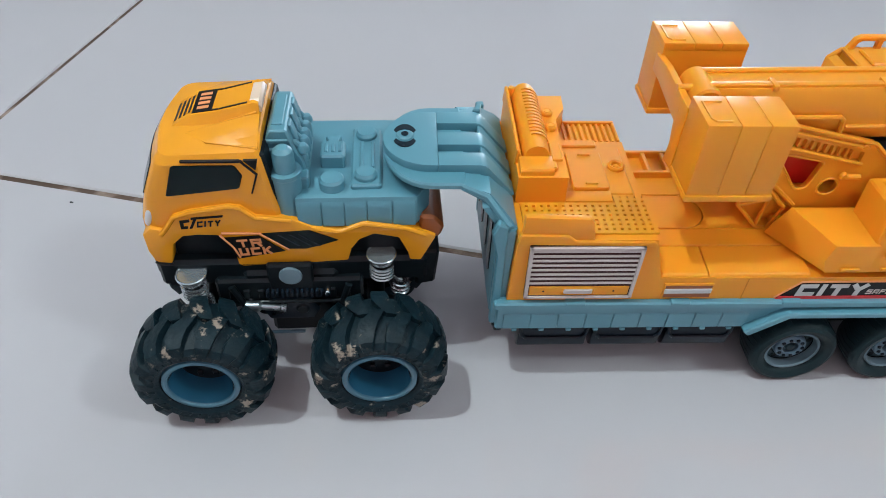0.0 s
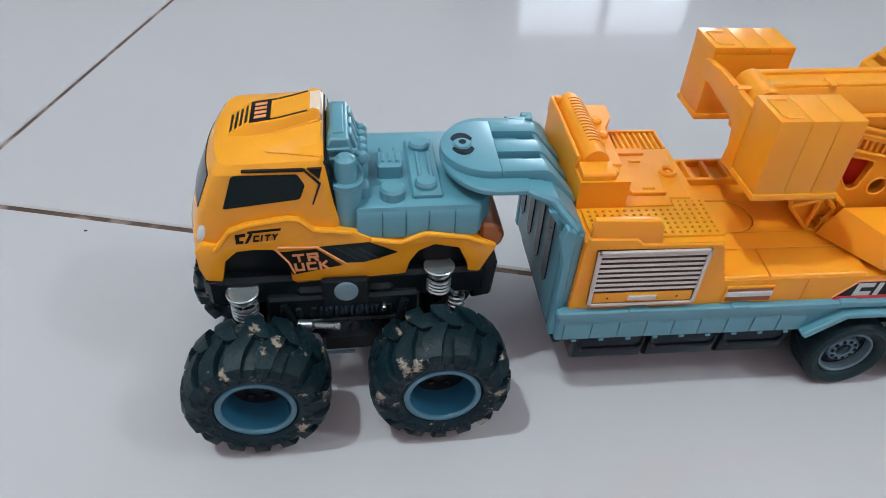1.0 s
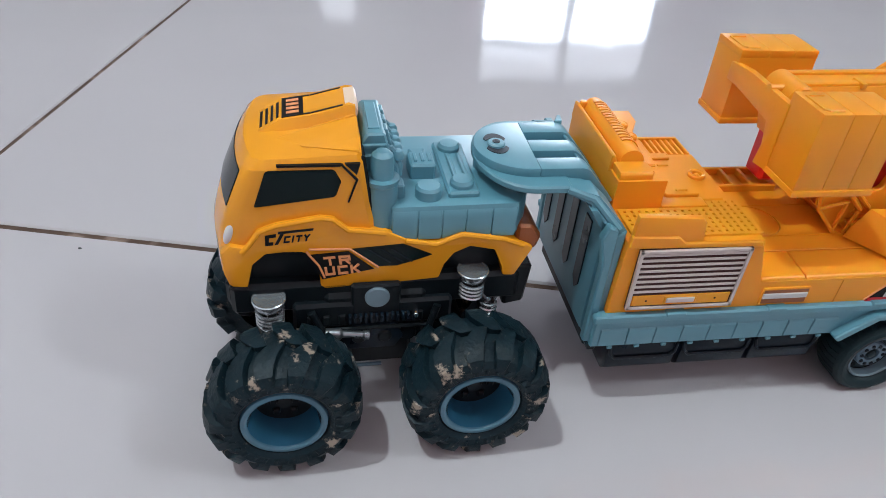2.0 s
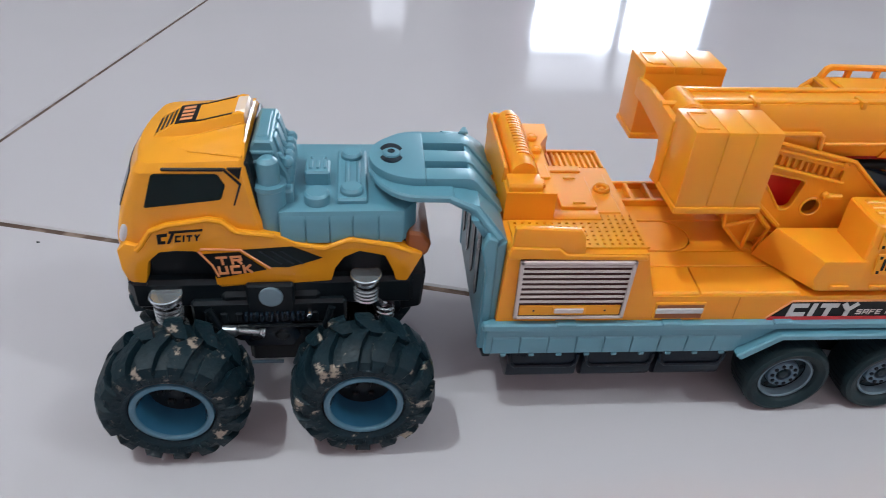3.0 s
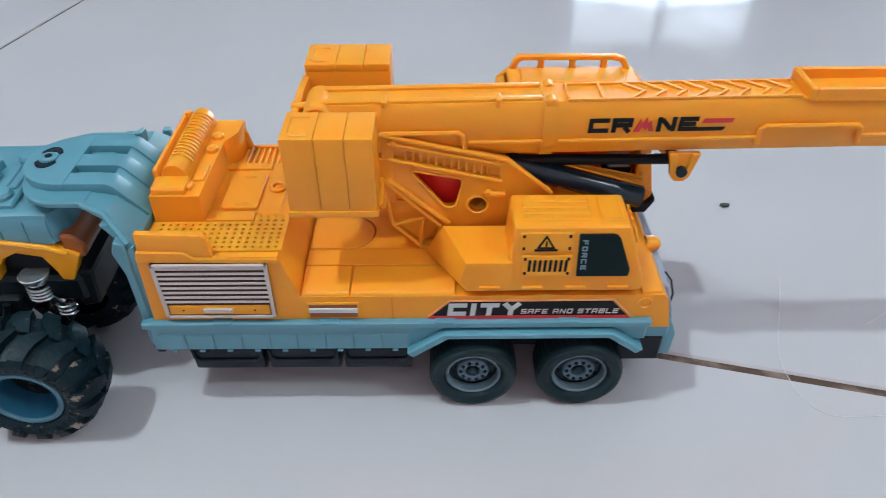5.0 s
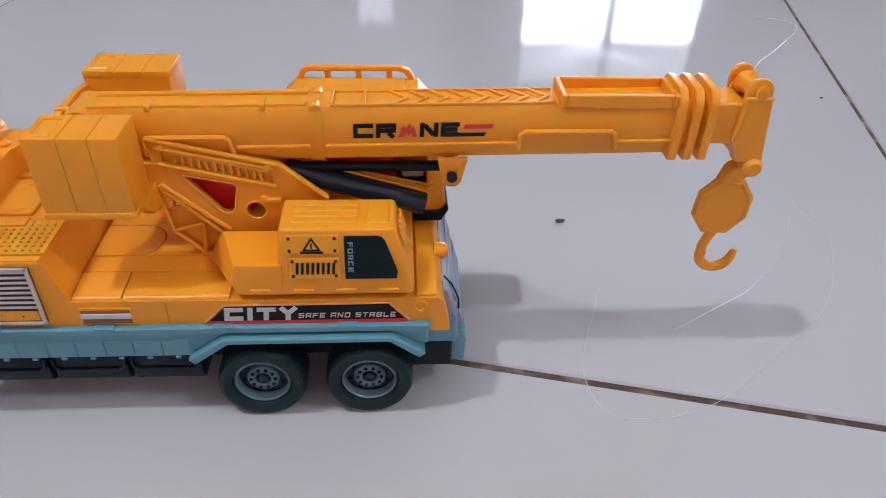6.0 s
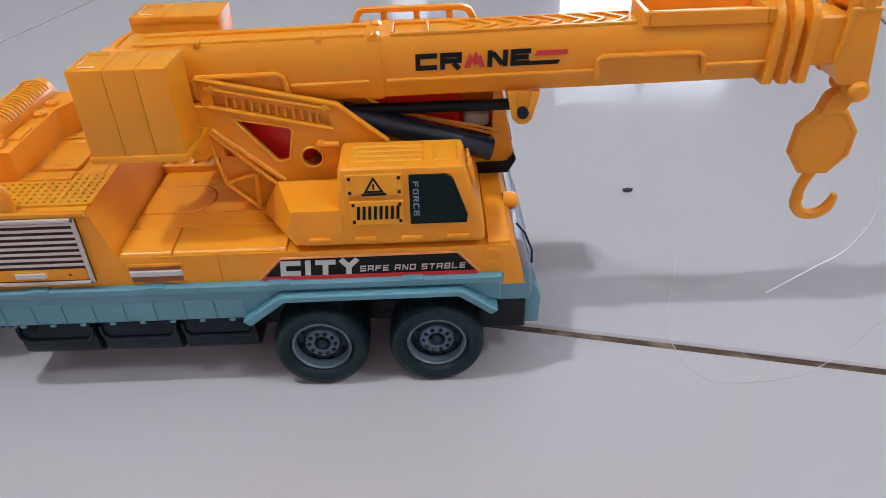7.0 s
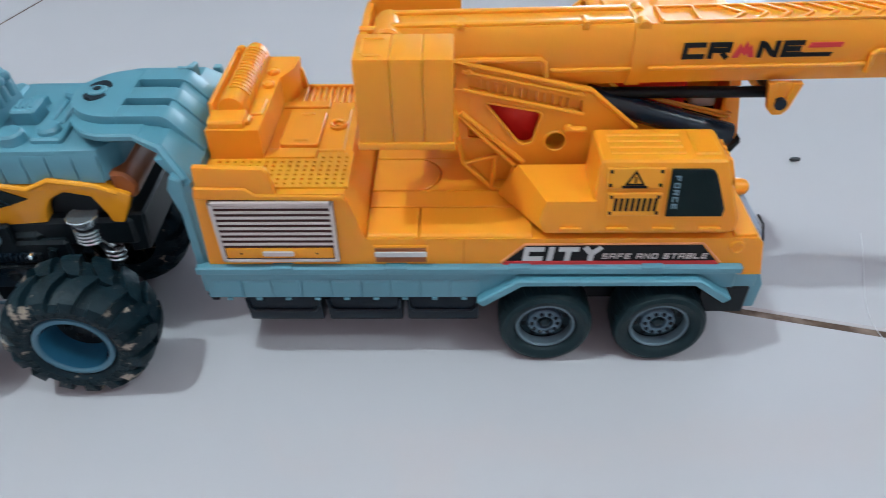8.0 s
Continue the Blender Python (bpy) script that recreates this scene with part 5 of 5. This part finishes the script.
# side printing
near = 265.6
panel = part("print_panel", made(prism, [(-104.5, 89.8), (-87, 90.8), (-76, 80.8), (-98.3, 76.4)], "y", near - 0.1, near + 1, 0), PRINT_BLACK, truck, "black printed side panel")
block_lettering("panel_lettering", "TR", PRINT_ORANGE, panel, (-97.2, near - 0.1, 84.0), (1, 0, 0.05), (-0.12, 0, 1), 11.4, 4.7, 1.1, depth=0.4)
block_lettering("panel_lettering", "UCK", PRINT_ORANGE, panel, (-97, near - 0.1, 78.6), (1, 0, 0.06), (-0.1, 0, 1), 15.4, 4.6, 1.1, depth=0.4)
part("panel_border", made(sweep, [(-103.6, near - 0.1, 92.9), (-86.4, near - 0.1, 92.2), (-74, near - 0.1, 81.6)], 0.55, 6), PRINT_ORANGE, panel)
part("panel_border", made(sweep, [(-104.6, near - 0.1, 91.6), (-99.6, near - 0.1, 84), (-97.4, near - 0.1, 77.4)], 0.55, 6), PRINT_ORANGE, panel)
bm = B()
prism(bm, [(-85.6, 92), (-63.5, 93.4), (-50.5, 87), (-58.5, 84.2), (-66, 82), (-74.8, 82.2)], "y", near - 0.1, near + 1, 0)
side_glass = part("print_panel", bm, GLASSY, truck, "glossy black printed side window")
for dx in (0, 5.4, 9.6):
    part("glass_line", made(prism, [(-78.6 + dx, 91.2), (-77.6 + dx, 91.2), (-68.4 + dx, 84), (-69.2 + dx, 83.6)], "y", near - 0.25, near + 0.2, 0), NAVY, side_glass)
bm = B()
prism(bm, [(-121.2, 95.8), (-118, 96), (-117.8, 97.3), (-119.6, 97.2), (-119.4, 99.6), (-116.6, 100), (-116.5, 101.4), (-121, 100.7)], "y", near - 0.1, near + 1, 0)
prism(bm, [(-117.4, 96), (-116, 96.2), (-113.4, 101.2), (-114.8, 101.2)], "y", near - 0.1, near + 1, 0)
prism(bm, [(-115.6, 102.4), (-101.2, 103.5), (-101.4, 102.6), (-115.8, 101.4)], "y", near - 0.1, near + 1, 0)
emblem = part("side_emblem", bm, PRINT_BLACK, truck, "black printed emblem")
block_lettering("emblem_lettering", "CITY", PRINT_BLACK, emblem, (-113.8, near - 0.05, 97.0), (1, 0, 0.06), (0.2, 0, 1), 10.6, 3.4, 0.75)

# grey-blue bed with engine, exhaust stack and fittings
bm = B()
prism(bm, [(-69, 268), (-13, 268), (-7, 277), (-7, 323), (-13, 332), (-69, 332)], "z", 93.5, 110.8, 2.2, 2)
bed = part("bed", bm, BLUE, truck, "grey-blue plastic truck bed")
part("bed_front", made(prism, [(-80, 276), (-70, 269), (-66, 272), (-66, 328), (-70, 331), (-80, 324)], "z", 96, 112, 1.2), BLUE, bed)
for x0, x1 in ((-68.2, -57.4), (-57.0, -46.8), (-46.4, -36.4), (-36.0, -24.8), (-24.4, -13.8)):
    part("bed_panel", made(prism, [(267.3, 94), (267.1, 104.6), (267.9, 108.4), (270, 110.2), (270, 94)], "x", x0, x1, 0.25), BLUE, bed)
bm = B()
prism(bm, [(-80, 100), (-80, 134.4), (-78, 138), (-70.4, 138), (-68, 129), (-64.5, 122), (-63, 112), (-63, 100)], "y", 281.6, 315, 0.8)
block = part("engine_block", bm, BLUE, bed)
part("block_inlay", made(box, -77.2, -72.2, 286, 311, 137.6, 138.8, 0.4), BLUE, block)
part("block_band", made(box, -80.6, -69.8, 280.8, 315.6, 131.6, 133.6, 0.5), BLUE, block)
part("block_foot", made(box, -80.6, -68.6, 280.4, 316, 108, 129, 0.8), BLUE, block)
for k in range(5):
    y = 285 + 6.0 * k
    part("engine_pipe", made(lathe, [(0, 5.2), (1.9, 4.8), (2.9, 3.2), (2.9, 1.4), (1.6, 0.2), (2.3, -1.6), (2.3, -7)], (-64.6, y, 123.6), "z", 14), BLUE, block)
    part("engine_pipe", made(sweep, [(-70.6, y, 130), (-67.4, y, 129.4), (-65, y, 126.4)], 1.5, 8), BLUE, block)
for k in range(3):
    part("block_fin", made(prism, [(-70.6, 137.6), (-69.0, 137.6), (-66.2, 128), (-68, 128)], "y", 286.5 + 9 * k, 292.5 + 9 * k, 0.4), BLUE, block)
bm = B()
lathe(bm, [(6.8, 98), (6.8, 119), (7.3, 119.6), (7.3, 121.6), (4.9, 122), (4.9, 129.4), (4.4, 132), (2.6, 133.8), (0, 134.4)], (-72.2, 275.4, 0), "z", 24)
part("smokestack", bm, BLUE, bed)
part("side_box", made(box, -68, -62.4, 275, 282, 108, 117, 0.8), BLUE, bed)
bm = B()
box(bm, -58, -46.5, 290, 303, 109, 118, 1.0)
fit = part("battery_box", bm, BLUE, bed)
for k in range(3):
    part("box_stripe", made(box, -56 + 3.2 * k, -54.4 + 3.2 * k, 293, 300, 117.6, 118.8, 0.3), BLUE, fit)
part("box_bracket", made(prism, [(-57, 304), (-48, 304), (-50, 307), (-48.5, 311), (-56.5, 311), (-55, 307)], "z", 109, 115, 0.5), BLUE, fit)
part("filler_cap", made(lathe, [(0, 116.4), (4.8, 116.2), (5.8, 115), (5.8, 110)], (-52, 276.5, 0), "z", 22), BLUE, bed)
part("tank_plate", made(box, -43.5, -29.4, 273.6, 320, 110, 113.4, 0.9), BLUE, bed)
for y in (280.5, 313):
    part("tank_cap", made(lathe, [(0, 116.6), (4.2, 116.4), (5.2, 115), (5.2, 113)], (-36.6, y, 0), "z", 20), BLUE, bed)
for x in (-39.6, -34.4):
    part("tank_slot", made(box, x, x + 2, 286, 307, 113.2, 114.6, 0.5), BLUE, bed)
part("coupling_post", made(lathe, [(0, 118), (9, 118), (9, 106)], (-18, 300, 0), "z", 20), BLUE, bed)


# coil shocks
def shock(x, y, z, lean):
    ob = part("shock_cap", made(lathe, [(0, 0.3), (6.4, 0.5), (7.0, 0.9), (7.5, 0.5), (7.3, -0.6), (6.2, -3.2), (5.0, -4.8), (0, -5)], (x, y, z), "z", 26), SHOCK_CHROME, truck, "chrome coil shock absorber")
    out = -1 if y < MC else 1
    n = 72
    part("coil_spring", made(sweep, [(x + 5.6 * math.cos(2 * math.pi * 4 * k / n), y + 5.6 * math.sin(2 * math.pi * 4 * k / n), z - 5 - 8.4 * k / n) for k in range(n + 1)], 0.8, 6), SHOCK_CHROME, ob)
    part("coil_spring", made(sweep, [(x + lean + 4 * math.cos(2 * math.pi * 3 * k / n), y + 4 * math.sin(2 * math.pi * 3 * k / n), z - 17 - 8 * k / n) for k in range(n + 1)], 0.8, 6), SHOCK_CHROME, ob)
    part("link_rod", made(sweep, [(x + 2, y, z - 12), (x + lean * 0.6, y, z - 13.5), (x + lean, y, z - 18)], 1.8, 10), SHOCK_CHROME, ob)
    part("shock_rod", made(sweep, [(x, y, z - 3), (x + lean * 0.4, y, z - 14), (x + lean, y, z - 30)], 2.2, 10), BLACK, ob)


shock(-121.7, 262.6, 69.4, 3)
shock(-30.6, 267.6, 75.2, 9)
shock(-121.6, 335, 61, 3)
shock(-30.6, 332, 73.4, 8)


# big tyres
def big_wheel(x, yo, seed):
    r = 33.8
    rnd = random.Random(seed)
    bm = B()
    lathe(bm, [(15.2, 1.4), (14.2, 7), (13.4, 13), (13.2, 16), (13.2, 19)], (x, yo, r), "y", 48)
    ob = part("wheel", bm, DEEP_BLUE, truck, "blue deep-dish wheel with muddy tyre")
    part("wheel_rim", made(lathe, [(15.2, 1.6), (15.5, 0.7), (16.4, 0.2), (18.0, 0.5), (18.6, 2.0), (18.6, 6)], (x, yo, r), "y", 48), RIM_BLUE, ob)
    bm = B()
    lathe(bm, [(0, 11.8), (3.2, 12.2), (3.8, 14.4), (9, 14.6), (13.2, 15)], (x, yo, r), "y", 32)
    hub = part("hub", bm, BLACK, ob)
    for k in range(6):
        a = 2 * math.pi * k / 6
        part("lug_nut", made(box, x + 7.4 * math.cos(a) - 1.5, x + 7.4 * math.cos(a) + 1.5, yo + 12.8, yo + 15, r + 7.4 * math.sin(a) - 1.5, r + 7.4 * math.sin(a) + 1.5, 0.5), BLACK, hub)
    bm = B()
    lathe(bm, [(18.2, 4), (19, 0.8), (21, -0.8), (25, -1.2), (27.8, 0.6), (29.6, 4.5), (30.6, 9), (31, 16), (30.6, 22), (29.4, 27), (26, 30), (18, 31)], (x, yo, r), "y", 56)
    part("tyre", bm, MUD, ob)
    n = 15
    for side in (0, 1):
        for k in range(n):
            a = 2 * math.pi * (k + 0.5 * side) / n + rnd.uniform(-0.02, 0.02)
            rings = []
            for h, da, rr, half, low in ((-1.6, 0.10, 27.0, 0.085, 24), (-0.5, 0.095, 30.2, 0.110, 26), (3.6, 0.08, 32.7, 0.125, 28), (8, 0.05, 33.6, 0.13, 28.6), (12, -0.02, 33.8, 0.115, 29), (16.4, -0.10, 33.4, 0.075, 29)):
                hh = h if side == 0 else 30.6 - h
                ring = []
                for rad, dd in ((low, -half * 1.1), (rr, -half), (rr, half), (low, half * 1.1)):
                    t = a + da + dd
                    ring.append((x + rad * math.cos(t), yo + hh, r + rad * math.sin(t)))
                rings.append(ring if side == 0 else ring[::-1])
            bm = B()
            loft(bm, rings)
            soften(bm, bm.faces[:], 0.6, 2)
            part("tread_lug", bm, MUD, ob)
    for k in range(30):
        a = 2 * math.pi * (k + 0.5) / 30
        part("sidewall_block", made(prism, [(x + q * math.cos(a + d), r + q * math.sin(a + d)) for q, d in ((21.6, -0.03), (24.6, -0.045), (24.6, 0.02), (21.6, 0.035))], "y", yo - 1.5, yo + 1, 0.3), MUD, ob)
    return ob


for k, (wx, fx) in enumerate(((-117.2, -122.0), (-32.6, -36.0))):
    wheel = big_wheel(wx, 222.6, 3 + k)
    other = turned_copy(wheel, truck)
    other.matrix_basis = Matrix.Translation(((fx + wx + 144) * MM, -46.4 * MM, 0)) @ Matrix.Rotation(math.pi, 4, "Z")
truck.rotation_euler = (0, 0, radians(1.6))


# ---- loose bits on the floor ----
def grit(x, y, size, seed, label="small dark chip of grit on the floor tile"):
    rnd = random.Random(seed)
    ob = thing("grit_chip", x, y, 0, label, "grit", "floor grit")
    bm = B()
    bmesh.ops.create_icosphere(bm, subdivisions=1, radius=1)
    for v in bm.verts:
        k = rnd.uniform(0.75, 1.2)
        v.co = Vector((x + v.co.x * size * k, y + v.co.y * size * 0.55 * k, max(0.0, size * 0.35 + v.co.z * size * 0.4 * k)))
    part("chip", bm, STONE, ob)


grit(378.6, 424.4, 4.2, 1)
for k, (gx, gy, gs) in enumerate(((-244.7, 398, 1.5), (-113, 176, 0.8), (692, 644, 2.0))):
    grit(gx, gy, gs, 10 + k, "tiny dark speck of dirt on the tile")


def thread(points, label):
    ob = thing("nylon_thread", points[0][0], points[0][1], 0, label, "thread", "nylon threads")
    dense = []
    pts = [Vector(p) for p in points]
    for i in range(len(pts) - 1):
        p0, p1, p2, p3 = pts[max(0, i - 1)], pts[i], pts[i + 1], pts[min(len(pts) - 1, i + 2)]
        for k in range(8):
            t = k / 8
            dense.append(0.5 * ((2 * p1) + (p2 - p0) * t + (2 * p0 - 5 * p1 + 4 * p2 - p3) * t * t + (3 * p1 - p0 - 3 * p2 + p3) * t ** 3))
    dense.append(pts[-1])
    part("strand", made(sweep, dense, 0.17, 6), NYLON, ob)


thread([(390, 345, 0.6), (382, 323, 0.6), (368, 288, 0.6), (364, 267, 0.6), (369, 244, 0.6), (386, 236, 0.6), (428, 243, 0.6), (484, 281, 0.6), (540, 330, 0.6), (575, 400, 0.6), (572, 461, 0.6)], "thin clear nylon line looping over the tile")
thread([(424, 297, 172), (428, 300, 176), (452, 330, 172), (462, 338, 180), (440, 340, 184)], "thin clear nylon line tied to the boom head")
thread([(428, 304, 0.6), (465, 326, 0.6), (495, 345, 0.6), (532, 383, 0.6), (560, 430, 0.6)], "thin clear nylon line lying on the tile")


# ---- floor tiles ----
def floor_tiles():
    size, gap, cross_gap = 993.0, 4.8, 4.0
    ang = math.atan(-0.2438)
    ux, uy = Vector((math.cos(ang), math.sin(ang), 0)), Vector((-math.sin(ang), math.cos(ang), 0))
    corner = Vector((-349.9, 438.9, 0))
    bm = B()
    h, w = size / 2 - gap / 2, size / 2 - cross_gap / 2
    bev = 1.2
    top = [bm.verts.new((sx * (w - bev), sy * (h - bev), 0)) for sx, sy in ((-1, -1), (1, -1), (1, 1), (-1, 1))]
    rim = [bm.verts.new((sx * w, sy * h, -bev)) for sx, sy in ((-1, -1), (1, -1), (1, 1), (-1, 1))]
    low = [bm.verts.new((sx * w, sy * h, -10)) for sx, sy in ((-1, -1), (1, -1), (1, 1), (-1, 1))]
    bm.faces.new(top)
    for a, b in ((rim, top), (low, rim)):
        for k in range(4):
            j = (k + 1) % 4
            bm.faces.new((a[k], a[j], b[j], b[k]))
    for v in bm.verts:
        v.co *= MM
    me = bpy.data.meshes.new("tile")
    bm.to_mesh(me)
    bm.free()
    me.materials.append(TILE)
    cuts = (((X0, 0, 0), (-1, 0, 0)), ((X1, 0, 0), (1, 0, 0)), ((0, Y0, 0), (0, -1, 0)), ((0, Y1, 0), (0, 1, 0)))
    for i in range(-7, 9):
        for j in range(-7, 9):
            c = (corner + ux * size * (i + 0.5) + uy * size * (j + 0.5)) * MM
            reach = 0.5 * size * MM * (abs(math.cos(ang)) + abs(math.sin(ang)))
            if not (X0 - reach < c.x < X1 + reach and Y0 - reach < c.y < Y1 + reach):
                continue
            m = Matrix.Translation(c) @ Matrix.Rotation(ang, 4, "Z")
            mesh = me
            if not (X0 + reach < c.x < X1 - reach and Y0 + reach < c.y < Y1 - reach):
                bm = B()
                bm.from_mesh(me)
                bmesh.ops.transform(bm, matrix=m, verts=bm.verts[:])
                for at, out in cuts:
                    bmesh.ops.bisect_plane(bm, geom=bm.verts[:] + bm.edges[:] + bm.faces[:], plane_co=at, plane_no=out, clear_outer=True)
                bmesh.ops.transform(bm, matrix=m.inverted(), verts=bm.verts[:])
                if not bm.faces:
                    bm.free()
                    continue
                mesh = bpy.data.meshes.new("tile")
                bm.to_mesh(mesh)
                bm.free()
                mesh.materials.append(TILE)
            ob = new("tile", mesh)
            ob.parent = floor
            ob.location, ob.rotation_euler = c, (0, 0, ang)


floor_tiles()
